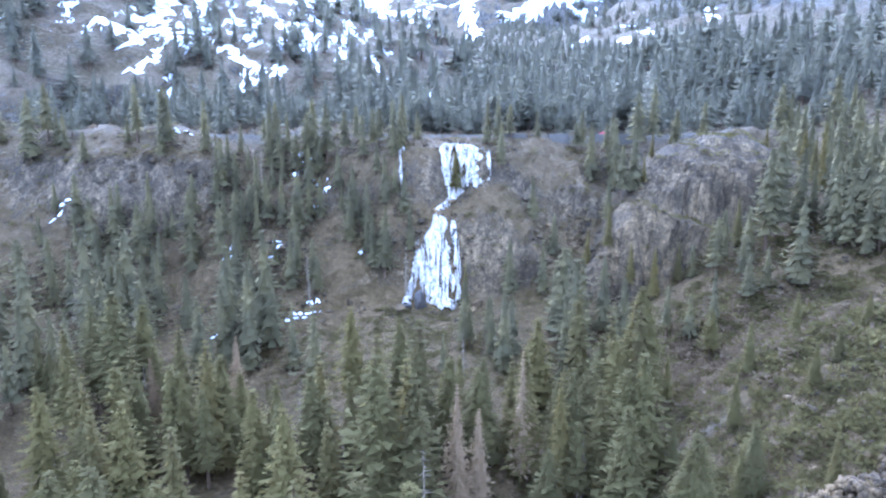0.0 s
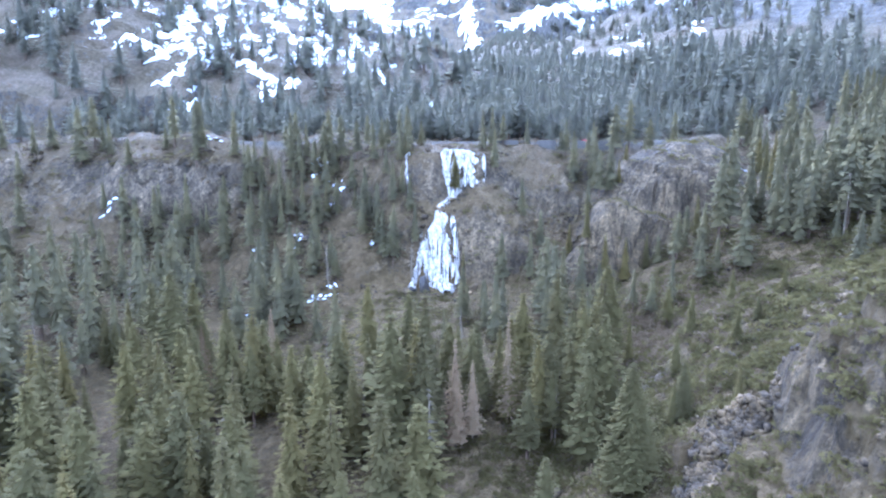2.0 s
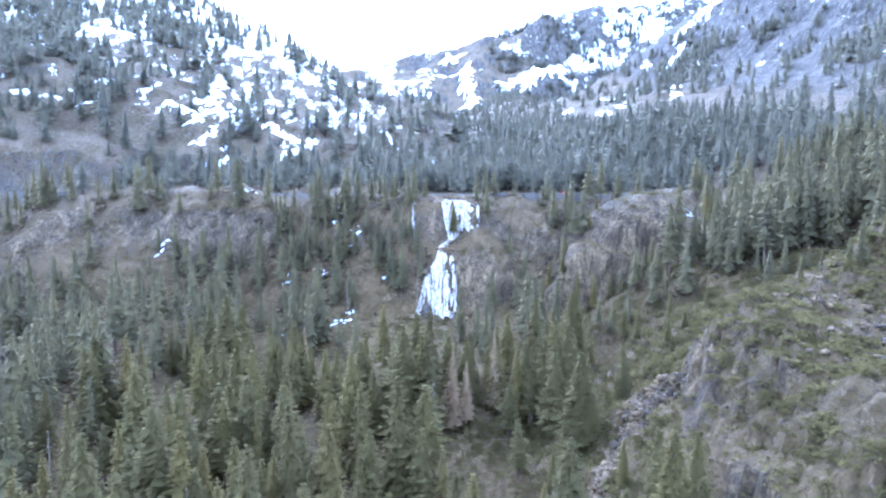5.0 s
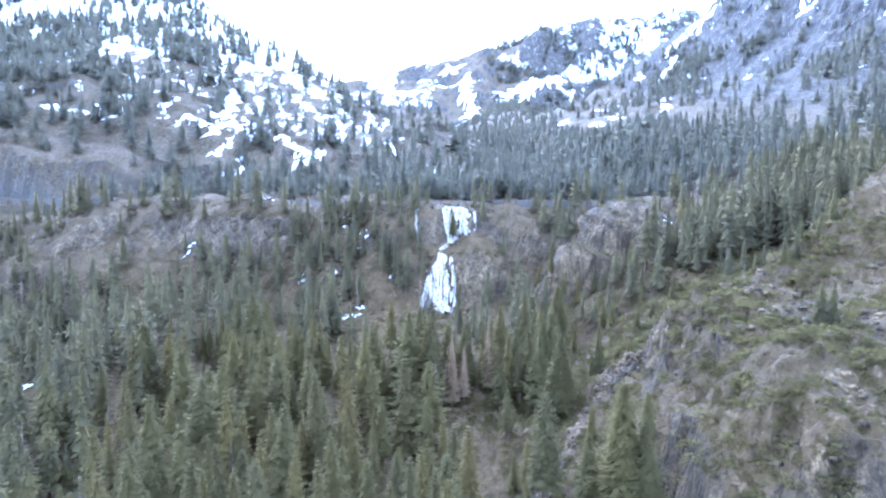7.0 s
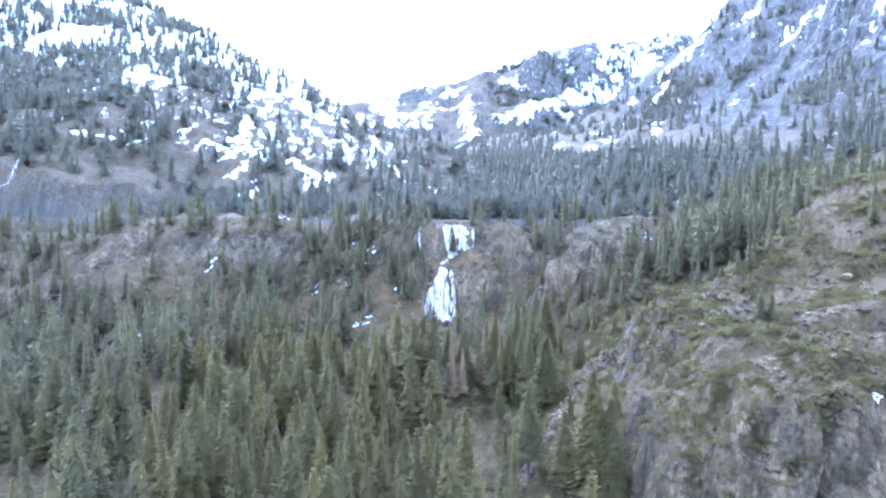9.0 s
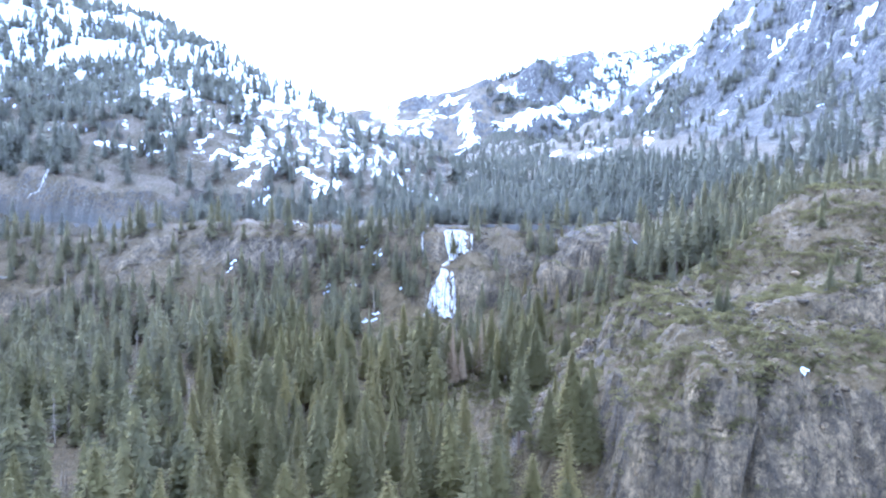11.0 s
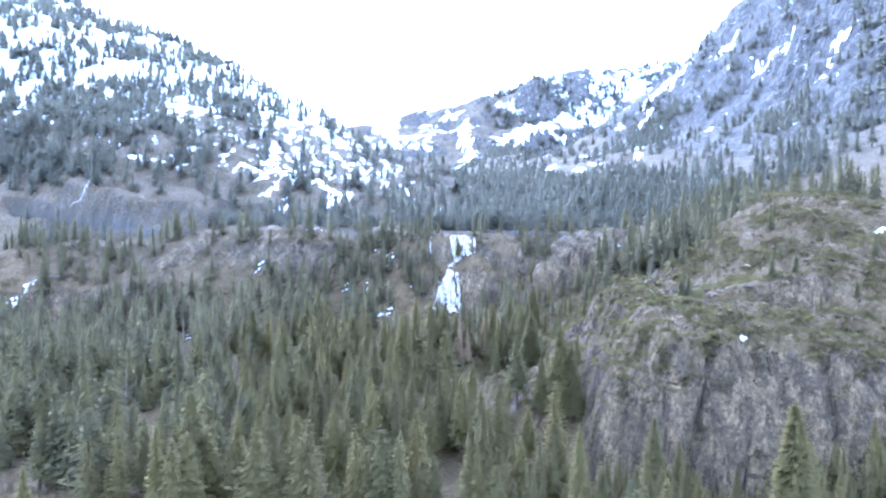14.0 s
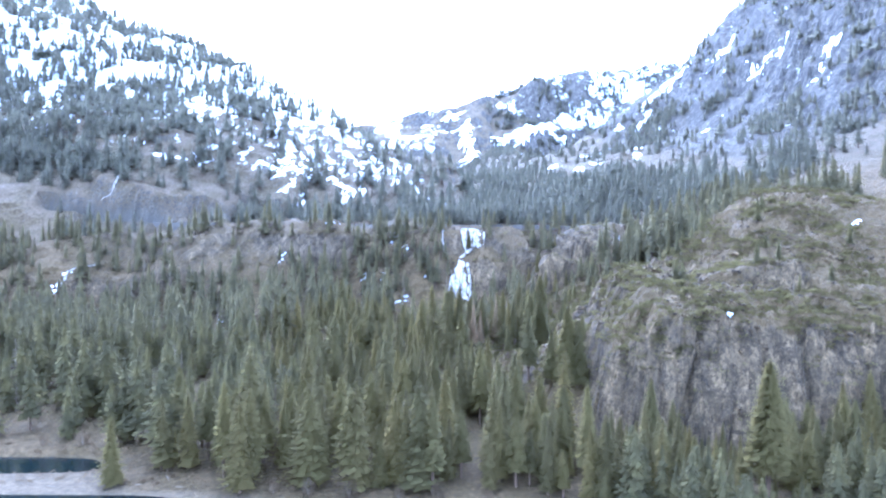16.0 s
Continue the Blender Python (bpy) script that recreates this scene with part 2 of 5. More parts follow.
def n_noise(nodes, links, coord, scale, detail=4.0, rough=0.55, stretch=None):
    t = nodes.new("ShaderNodeTexNoise")
    t.inputs["Scale"].default_value, t.inputs["Detail"].default_value, t.inputs["Roughness"].default_value = scale, detail, rough
    if stretch:
        mp = nodes.new("ShaderNodeMapping")
        mp.inputs["Scale"].default_value = stretch
        links.new(coord, mp.inputs["Vector"])
        coord = mp.outputs["Vector"]
    links.new(coord, t.inputs["Vector"])
    return t.outputs["Fac"]


def n_ramp(nodes, links, fac, stops):
    r = nodes.new("ShaderNodeValToRGB")
    el = r.color_ramp.elements
    while len(el) < len(stops):
        el.new(0.5)
    for e, (p, c) in zip(el, stops):
        e.position, e.color = p, (*c, 1) if len(c) == 3 else c
    links.new(fac, r.inputs["Fac"])
    return r.outputs["Color"]


def n_mix(nodes, links, fac, a, b, mode="MIX"):
    m = nodes.new("ShaderNodeMix")
    m.data_type, m.blend_type = "RGBA", mode
    for sock, v in ((m.inputs[0], fac), (m.inputs[6], a), (m.inputs[7], b)):
        if isinstance(v, (int, float)):
            sock.default_value = v
        elif isinstance(v, tuple):
            sock.default_value = (*v, 1)
        else:
            links.new(v, sock)
    return m.outputs[2]


def n_math(nodes, links, op, a, b=0.0, c=0.0):
    m = nodes.new("ShaderNodeMath")
    m.operation = op
    for sock, v in zip(m.inputs, (a, b, c)):
        if isinstance(v, (int, float)):
            sock.default_value = v
        else:
            links.new(v, sock)
    return m.outputs[0]


def n_bump(nodes, links, height, bsdf, strength, distance):
    bp = nodes.new("ShaderNodeBump")
    bp.inputs["Strength"].default_value, bp.inputs["Distance"].default_value = strength, distance
    links.new(height, bp.inputs["Height"])
    links.new(bp.outputs["Normal"], bsdf.inputs["Normal"])


def n_attr(nodes, name):
    a = nodes.new("ShaderNodeAttribute")
    a.attribute_name = name
    return a.outputs["Fac"]


def n_edge(nodes, links, v, lo, hi):
    r = nodes.new("ShaderNodeMapRange")
    r.interpolation_type = "SMOOTHSTEP"
    r.inputs["From Min"].default_value, r.inputs["From Max"].default_value = lo, hi
    links.new(v, r.inputs["Value"])
    return r.outputs["Result"]


def make_granite(nodes, links, pos):
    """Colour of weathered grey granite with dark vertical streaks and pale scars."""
    big = n_noise(nodes, links, pos, 0.035, 5)
    streak = n_noise(nodes, links, pos, 0.13, 7, 0.68, (1, 1, 0.16))
    fine = n_noise(nodes, links, pos, 0.62, 8, 0.78, (1, 1, 0.7))
    col = n_ramp(nodes, links, streak, [(0.36, (0.044, 0.034, 0.02)), (0.46, (0.088, 0.069, 0.041)), (0.54, (0.145, 0.114, 0.07)), (0.63, (0.27, 0.214, 0.134))])
    tint = n_ramp(nodes, links, big, [(0.35, (0.078, 0.066, 0.046)), (0.52, (0.12, 0.1, 0.069)), (0.66, (0.175, 0.142, 0.094))])
    col = n_mix(nodes, links, 0.3, col, tint)
    vor = nodes.new("ShaderNodeTexVoronoi")
    vor.feature = "DISTANCE_TO_EDGE"
    vor.inputs["Scale"].default_value = 0.11
    warp = nodes.new("ShaderNodeMapping")
    warp.inputs["Scale"].default_value = (1, 1, 0.45)
    add = nodes.new("ShaderNodeVectorMath")
    add.operation = "ADD"
    wob = nodes.new("ShaderNodeTexNoise")
    wob.inputs["Scale"].default_value = 0.3
    links.new(pos, wob.inputs["Vector"])
    sc = nodes.new("ShaderNodeVectorMath")
    sc.operation = "SCALE"
    sc.inputs["Scale"].default_value = 6.0
    links.new(wob.outputs["Color"], sc.inputs[0])
    links.new(pos, add.inputs[0])
    links.new(sc.outputs[0], add.inputs[1])
    links.new(add.outputs[0], warp.inputs["Vector"])
    links.new(warp.outputs["Vector"], vor.inputs["Vector"])
    crack = n_ramp(nodes, links, vor.outputs["Distance"], [(0.0, (0.5, 0.5, 0.5)), (0.03, (0.85, 0.85, 0.85)), (0.07, (1, 1, 1))])
    shade = n_ramp(nodes, links, fine, [(0.36, (0.42, 0.4, 0.37)), (0.5, (0.85, 0.81, 0.74)), (0.64, (1.45, 1.38, 1.25))])
    moss = n_edge(nodes, links, n_noise(nodes, links, pos, 0.22, 7, 0.7), 0.52, 0.62)
    col = n_mix(nodes, links, n_math(nodes, links, "MULTIPLY", moss, 0.85), col, (0.062, 0.052, 0.03))
    return n_mix(nodes, links, 1.0, n_mix(nodes, links, 1.0, col, shade, "MULTIPLY"), crack, "MULTIPLY")


def make_ground():
    m, nodes, links, b = node_material("mountain_ground", 0.9, 0.2)
    geo = nodes.new("ShaderNodeNewGeometry")
    pos = geo.outputs["Position"]
    granite = make_granite(nodes, links, pos)
    sep = nodes.new("ShaderNodeSeparateXYZ")
    links.new(pos, sep.inputs[0])
    # rock and soil turn bluer with distance up the valley: haze put into the colour
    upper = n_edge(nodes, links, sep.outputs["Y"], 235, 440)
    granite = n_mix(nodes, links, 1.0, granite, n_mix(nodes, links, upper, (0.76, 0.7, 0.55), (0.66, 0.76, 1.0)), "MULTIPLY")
    n1 = n_noise(nodes, links, pos, 0.05, 6)
    n2 = n_noise(nodes, links, pos, 0.4, 5, 0.65)
    duff = n_ramp(nodes, links, n2, [(0.3, (0.037, 0.026, 0.009)), (0.5, (0.062, 0.044, 0.017)), (0.7, (0.098, 0.071, 0.032))])
    brush = n_ramp(nodes, links, n2, [(0.3, (0.05, 0.035, 0.014)), (0.55, (0.082, 0.058, 0.026)), (0.75, (0.135, 0.1, 0.056))])
    soil = n_mix(nodes, links, n_edge(nodes, links, n_math(nodes, links, "ADD", n1, n_math(nodes, links, "MULTIPLY", n_attr(nodes, "green"), 0.05)), 0.47, 0.58), duff, brush)
    # the same haze tint on the soil, which is also lightened
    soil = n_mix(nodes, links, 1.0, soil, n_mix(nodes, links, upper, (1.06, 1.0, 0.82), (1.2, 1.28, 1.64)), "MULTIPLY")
    rock_v = n_math(nodes, links, "ADD", n_attr(nodes, "rock"), n_math(nodes, links, "MULTIPLY", n_math(nodes, links, "SUBTRACT", n2, 0.5), 1.3))
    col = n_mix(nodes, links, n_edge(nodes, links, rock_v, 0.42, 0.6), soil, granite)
    sand = n_ramp(nodes, links, n2, [(0.3, (0.06, 0.043, 0.021)), (0.7, (0.14, 0.104, 0.054))])
    col = n_mix(nodes, links, n_attr(nodes, "sand"), col, sand)
    col = n_mix(nodes, links, n_math(nodes, links, "MULTIPLY", n_attr(nodes, "trail"), 0.85), col, n_ramp(nodes, links, n2, [(0.3, (0.085, 0.066, 0.04)), (0.7, (0.13, 0.102, 0.063))]))
    road = n_ramp(nodes, links, n2, [(0.3, (0.046, 0.042, 0.032)), (0.7, (0.078, 0.07, 0.053))])
    col = n_mix(nodes, links, n_attr(nodes, "road"), col, road)
    # old spring snow lying in hollows and gullies
    n3 = n_noise(nodes, links, pos, 0.05, 9, 0.7, (1.6, 0.7, 0.8))
    n4 = n_noise(nodes, links, pos, 0.0075, 10, 0.74, (1.3, 0.8, 1.0))
    near = n_math(nodes, links, "ADD", n_attr(nodes, "snow"), n_math(nodes, links, "MULTIPLY", n_math(nodes, links, "SUBTRACT", n3, 0.5), 3.2))
    far = n_math(nodes, links, "ADD", n_attr(nodes, "far_snow"), n_math(nodes, links, "MULTIPLY", n_math(nodes, links, "SUBTRACT", n4, 0.5), 3.2))
    amount = n_math(nodes, links, "MAXIMUM", n_edge(nodes, links, near, 0.47, 0.53), n_edge(nodes, links, far, 0.47, 0.53))
    white = n_ramp(nodes, links, n2, [(0.3, (0.6, 0.615, 0.64)), (0.7, (0.76, 0.77, 0.78))])
    col = n_mix(nodes, links, amount, col, white)
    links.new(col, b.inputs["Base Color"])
    hgt = n_math(nodes, links, "ADD", n_noise(nodes, links, pos, 0.5, 6, 0.65), n_noise(nodes, links, pos, 0.16, 4, 0.6, (1, 1, 0.2)))
    hgt = n_math(nodes, links, "ADD", hgt, n_math(nodes, links, "MULTIPLY", n_noise(nodes, links, pos, 1.7, 6, 0.7, (1, 1, 0.5)), 0.6))
    n_bump(nodes, links, hgt, b, 1.0, 1.9)
    return m


def make_foliage(name, dark, mid, light, by_object=True):
    m, nodes, links, b = node_material(name, 0.8, 0.08)
    geo = nodes.new("ShaderNodeNewGeometry")
    pos = geo.outputs["Position"]
    clump = n_noise(nodes, links, pos, 0.9, 3)
    if by_object:
        v = nodes.new("ShaderNodeObjectInfo").outputs["Random"]
    else:
        v = n_noise(nodes, links, pos, 0.11, 1.5)
        v = n_edge(nodes, links, v, 0.25, 0.75)
    v = n_math(nodes, links, "ADD", n_math(nodes, links, "MULTIPLY", v, 0.6), n_math(nodes, links, "MULTIPLY", clump, 0.4))
    isl = n_math(nodes, links, "MULTIPLY", n_math(nodes, links, "SUBTRACT", geo.outputs["Random Per Island"], 0.5), 0.06)
    col = n_ramp(nodes, links, n_math(nodes, links, "ADD", v, isl), [(0.15, dark), (0.5, mid), (0.88, light)])
    links.new(col, b.inputs["Base Color"])
    # needles stand out on all sides of a spray, so it takes its light mostly from above
    tip = nodes.new("ShaderNodeVectorMath")
    tip.operation = "MULTIPLY_ADD"
    tip.inputs[1].default_value = (0.14, 0.14, 0.14)
    stand = nodes.new("ShaderNodeAttribute")
    stand.attribute_name = "puff"
    turned = nodes.new("ShaderNodeVectorTransform")
    turned.vector_type, turned.convert_from, turned.convert_to = "NORMAL", "OBJECT", "WORLD"
    lift = nodes.new("ShaderNodeVectorMath")
    lift.inputs[1].default_value = (0, 0, 0.35)
    links.new(stand.outputs["Vector"], turned.inputs[0])
    links.new(turned.outputs[0], lift.inputs[0])
    links.new(geo.outputs["Normal"], tip.inputs[0])
    links.new(lift.outputs[0], tip.inputs[2])
    unit = nodes.new("ShaderNodeVectorMath")
    unit.operation = "NORMALIZE"
    links.new(tip.outputs[0], unit.inputs[0])
    links.new(unit.outputs[0], b.inputs["Normal"])
    thin = nodes.new("ShaderNodeBsdfTranslucent")
    links.new(col, thin.inputs["Color"])
    both = nodes.new("ShaderNodeMixShader")
    both.inputs[0].default_value = 0.64
    links.new(b.outputs[0], both.inputs[1])
    links.new(thin.outputs[0], both.inputs[2])
    links.new(both.outputs[0], nodes["Material Output"].inputs["Surface"])
    return m


def make_plain(name, stops, scale, rough=0.85, stretch=None, bump=0.3, dist=0.1, spec=0.3):
    m, nodes, links, b = node_material(name, rough, spec)
    pos = nodes.new("ShaderNodeNewGeometry").outputs["Position"]
    f = n_noise(nodes, links, pos, scale, 5, 0.6, stretch)
    links.new(n_ramp(nodes, links, f, stops), b.inputs["Base Color"])
    n_bump(nodes, links, f, b, bump, dist)
    return m


def make_rock(name):
    m, nodes, links, b = node_material(name, 0.88, 0.25)
    geo = nodes.new("ShaderNodeNewGeometry")
    pos = geo.outputs["Position"]
    col = make_granite(nodes, links, pos)
    var = n_ramp(nodes, links, geo.outputs["Random Per Island"], [(0, (0.35, 0.31, 0.22)), (1, (0.74, 0.65, 0.46))])
    links.new(n_mix(nodes, links, 1.0, col, var, "MULTIPLY"), b.inputs["Base Color"])
    n_bump(nodes, links, n_noise(nodes, links, pos, 1.5, 5, 0.65), b, 0.6, 0.3)
    return m


def make_water():
    m, nodes, links, b = node_material("lake_water", 0.05, 0.35)
    b.inputs["Base Color"].default_value = (0.004, 0.0065, 0.006, 1)
    pos = nodes.new("ShaderNodeNewGeometry").outputs["Position"]
    n_bump(nodes, links, n_noise(nodes, links, pos, 0.7, 4, 0.55, (1, 1.6, 1)), b, 0.1, 0.12)
    return m


def make_white_water():
    m, nodes, links, b = node_material("white_water", 0.55, 0.4)
    pos = nodes.new("ShaderNodeNewGeometry").outputs["Position"]
    f = n_noise(nodes, links, pos, 0.75, 6, 0.68, (1, 1, 0.2))
    links.new(n_ramp(nodes, links, f, [(0.32, (0.055, 0.05, 0.042)), (0.41, (0.13, 0.115, 0.09)), (0.5, (0.24, 0.216, 0.17)), (0.62, (0.4, 0.36, 0.29))]), b.inputs["Base Color"])
    n_bump(nodes, links, f, b, 0.8, 0.7)
    return m


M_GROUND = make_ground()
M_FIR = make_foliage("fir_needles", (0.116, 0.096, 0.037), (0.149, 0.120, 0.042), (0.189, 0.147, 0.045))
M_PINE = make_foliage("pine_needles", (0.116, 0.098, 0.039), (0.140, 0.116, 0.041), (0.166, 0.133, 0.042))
# stands go paler and bluer from close to far: haze put into the needle colour
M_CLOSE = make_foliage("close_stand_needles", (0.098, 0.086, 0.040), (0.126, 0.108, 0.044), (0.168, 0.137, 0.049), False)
M_WOODS = make_foliage("far_haze_needles", (0.125, 0.116, 0.082), (0.160, 0.148, 0.097), (0.200, 0.180, 0.110), False)
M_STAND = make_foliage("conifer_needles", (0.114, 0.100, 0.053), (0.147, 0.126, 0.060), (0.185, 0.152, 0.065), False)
M_RUST = make_foliage("dead_needles", (0.22, 0.155, 0.076), (0.295, 0.21, 0.11), (0.36, 0.265, 0.143))
M_BRUSH = make_foliage("manzanita_leaves", (0.066, 0.054, 0.017), (0.104, 0.086, 0.028), (0.148, 0.121, 0.042), False)
M_TWIG = make_foliage("bare_twigs", (0.098, 0.07, 0.036), (0.138, 0.1, 0.054), (0.18, 0.134, 0.077), False)
M_BARK = make_plain("conifer_bark", [(0.3, (0.05, 0.033, 0.017)), (0.7, (0.11, 0.07, 0.036))], 2.0, 0.9, (1, 1, 0.25))
M_DEADWOOD = make_plain("weathered_dead_wood", [(0.3, (0.09, 0.069, 0.04)), (0.7, (0.175, 0.136, 0.082))], 2.0, 0.85, (1, 1, 0.2))
M_ROCK = make_rock("talus_granite")
M_WET = make_plain("wet_dark_granite", [(0.3, (0.02, 0.017, 0.013)), (0.7, (0.06, 0.05, 0.037))], 0.6, 0.5, None, 0.6, 0.4)
M_WATER = make_water()
M_FALL = make_white_water()
M_SNOW = make_plain("spring_snow", [(0.3, (0.6, 0.615, 0.64)), (0.7, (0.78, 0.79, 0.8))], 0.5, 0.6, None, 0.4, 0.3)


# ---------------------------------------------------------------- ground sheet
def spaced(stops):
    """Grid lines from runs of (start, end, step)."""
    out = []
    for a, b, s in stops:
        n = max(1, int(round((b - a) / s)))
        out.extend(a + (b - a) * k / n for k in range(n))
    return np.array(out + [stops[-1][1]])


GX = spaced([(-3200, -900, 60), (-900, -420, 9), (-420, -230, 5.4), (-230, 10, 3.4), (10, 240, 1.7), (240, 420, 4.4), (420, 900, 9), (900, 3200, 60)])
GY = spaced([(-1700, -170, 60), (-170, -60, 4), (-60, 60, 1.8), (60, 200, 2.3), (200, 330, 2.1), (330, 540, 4), (540, 1000, 8), (1000, 2200, 30), (2200, 2800, 10), (2800, 4300, 100)])


def make_terrain():
    X, Y = np.meshgrid(GX, GY)
    x, y = X.ravel(), Y.ravel()
    z = land(x, y)
    gx, gy = fall_line(x, y)
    sl = np.hypot(gx, gy)
    # cliffs: jointed granite, set back slab by slab along the fall line
    steep = sstep(sl, 0.75, 1.3) * sstep(-y, -760, -500) * (1 - np.exp(-((x - 3) / 27) ** 6 - ((y - 286) / 30) ** 6))
    run = x - 0.55 * y + 9 * vnoise(x / 31, z / 60, 97) + 3 * vnoise(x / 9, z / 40, 95)
    cell = np.floor(run / 6.5)
    row = np.floor((z + 5 * vnoise(x / 18, y / 18, 98)) / 13 + 3 * hash2(cell, cell * 0, 96))
    slab = hash2(cell, row, 99) - 0.5
    groove = np.clip(1 - np.abs(run / 6.5 - cell - 0.5) * 2, 0, 1) < 0.3
    push = steep * (2.6 * slab + 1.6 * ridged(run / 19, z / 55, 93, 3) - 0.8 * groove + 1.2 * (hash2(np.floor(run / 2.7), np.floor(z / 4.5 + run / 5), 94) - 0.5))
    joint = np.exp(-((x - 98 - 0.4 * (z - 25) + 1.5 * vnoise(z / 6, z * 0, 90)) / 1.6) ** 2) * sstep(14 - y, 0, 6)
    push = push - 5.5 * joint * (z < 68)
    px, py = x - push * gx / (sl + 1e-6), y - push * gy / (sl + 1e-6)
    nx, ny = len(GX), len(GY)
    i = (np.arange(ny - 1)[:, None] * nx + np.arange(nx - 1)[None, :]).ravel()
    tris = np.concatenate([np.stack([i, i + 1, i + nx + 1], 1), np.stack([i, i + nx + 1, i + nx], 1)])
    me = tri_mesh("ground", np.stack([px, py, z], 1), tris, True)
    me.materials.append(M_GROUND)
    # bare rock breaks into facets, soil and snow lie smooth
    me.polygons.foreach_set("use_smooth", ((sl[tris].mean(1) < 0.85) & ~((x[tris[:, 0]] > 75) & (x[tris[:, 0]] < 340) & (y[tris[:, 0]] > -20) & (y[tris[:, 0]] < 310))) | (y[tris[:, 0]] > 1500))
    bluffy = np.exp(-((x - 190) / 130) ** 4 - ((y - 80) / 130) ** 4)
    slabs = np.exp(-((x + 250) / 130) ** 4 - ((y - 305) / 45) ** 4)
    rock = 0.08 + 0.42 * sstep(sl, 1.0, 1.8) + 0.34 * bluffy + 0.3 * slabs + 0.08 * sstep(y, 250, 290) * sstep(-y, -340, -310)
    rock = rock + 0.28 * sstep(y, 430, 600) * (1 - sstep(x, 120, 220) * (1 - sstep(x, 300, 380)) * (1 - sstep(y, 1500, 1900))) + 0.22 * sstep(x, 300, 400) * sstep(y, 380, 520) - 0.45 * sstep(x, 10, 30) * (1 - sstep(x + 0.35 * (100 - y), 66, 78)) * sstep(y, 45, 65) * (1 - sstep(y, 230, 250)) - 0.4 * sstep(x, 60, 75) * (1 - sstep(x, 135, 160)) * sstep(y, 108, 122) * (1 - sstep(y, 200, 230))
    rock = rock + 0.1 * np.exp(-((x - 104) / 32) ** 4 - ((y - 62) / 62) ** 4)
    rock = rock + 0.45 * np.exp(-((x - 128) / 52) ** 4 - ((y - 290) / 44) ** 4)
    rock = rock + 0.22 * np.exp(-((x - 52) / 44) ** 4 - ((y - 290) / 40) ** 4)
    green = np.maximum(bluffy, sstep(x, 20, 60) * (1 - sstep(x, 160, 220)) * sstep(y, 70, 110) * (1 - sstep(y, 240, 265)))
    add_attr(me, "green", np.clip(np.maximum(green, 0.45 * sstep(y, 240, 270) * (1 - sstep(y, 400, 450))), 0, 1))
    add_attr(me, "rock", np.clip(rock, 0, 1))
    bar = 0.25 + 1.1 * sstep(-x, 140, 175) + 0.25 * vnoise(x / 9, y / 5, 33)
    add_attr(me, "sand", (1 - sstep(z - bar, -0.15, 0.25)) * (1 - sstep(y, -46, -38)) * (1 - sstep(x, -105, -80)))
    add_attr(me, "trail", np.exp(-((y - np.interp(x, [40, 47, 52, 57, 61, 66, 74], [160, 158.7, 155.5, 152.4, 152, 153.8, 156])) / 1.5) ** 4) * sstep(x, 38, 46) * (1 - sstep(x, 68, 76)))
    add_attr(me, "road", road_mask(x, y))
    west = sstep(-x, -20, 80) * sstep(y, 445, 490) * sstep(z, 135, 185) * (1 - sstep(y, 1500, 1900))
    # heavier snow high on the west slope, partly standing in for sky glare
    snow = west * (0.24 + 0.12 * sstep(x, -270, -210) + 0.95 * sstep(z, 230, 370) - 0.1 * sstep(-x, 240, 330) * (1 - sstep(z, 300, 380))) - 0.9 * (1 - west)
    east = sstep(x, 150, 300) * sstep(z, 190, 330) * sstep(y, 560, 700)
    snow = np.maximum(snow, east * 0.02 - 0.9 * (1 - east))
    add_attr(me, "snow", snow)
    fs = sstep(y, 1500, 2300) * sstep(z, 330, 480)
    add_attr(me, "far_snow", fs * (0.2 + 0.2 * sstep(-x, 0, 120) - 0.08 * sstep(x, -100, 0) * (1 - sstep(x, 100, 200)) + 0.3 * sstep(x, 330, 520) * sstep(z, 520, 600)) - 1.2 * (1 - fs))
    return tagged(new("ground", me), "grey granite and brown forest soil with patches of old snow", "ground", kind="structure")


ground = make_terrain()
water = part("water", tri_mesh("water", [(-1700, -1600, 0), (1700, -1600, 0), (1700, 0, 0), (-1700, 0, 0)], [(0, 1, 2), (0, 2, 3)]), M_WATER)
tagged(water, "dark green calm lake water along the shore", "water", kind="structure")


# ---------------------------------------------------------------- trees
rng = np.random.RandomState(7)


def trunk_geo(h, r, sides=6, seed=0, lean=0.01):
    rs = np.random.RandomState(seed)
    zs = np.array([-0.06, 0.02, 0.3, 0.6, 0.85, 0.99]) * h
    rr = r * np.array([1.25, 1.0, 0.8, 0.5, 0.22, 0.04])
    ox = np.cumsum(rs.normal(0, lean * h / 6, len(zs)))
    oy = np.cumsum(rs.normal(0, lean * h / 6, len(zs)))
    a = np.arange(sides) * 2 * np.pi / sides
    v = np.concatenate([np.stack([ox[k] + rr[k] * np.cos(a), oy[k] + rr[k] * np.sin(a), np.full(sides, zs[k])], 1) for k in range(len(zs))])
    t = []
    for k in range(len(zs) - 1):
        for s in range(sides):
            p, q = k * sides + s, k * sides + (s + 1) % sides
            t += [(p, q, q + sides), (p, q + sides, p + sides)]
    return v, np.array(t)


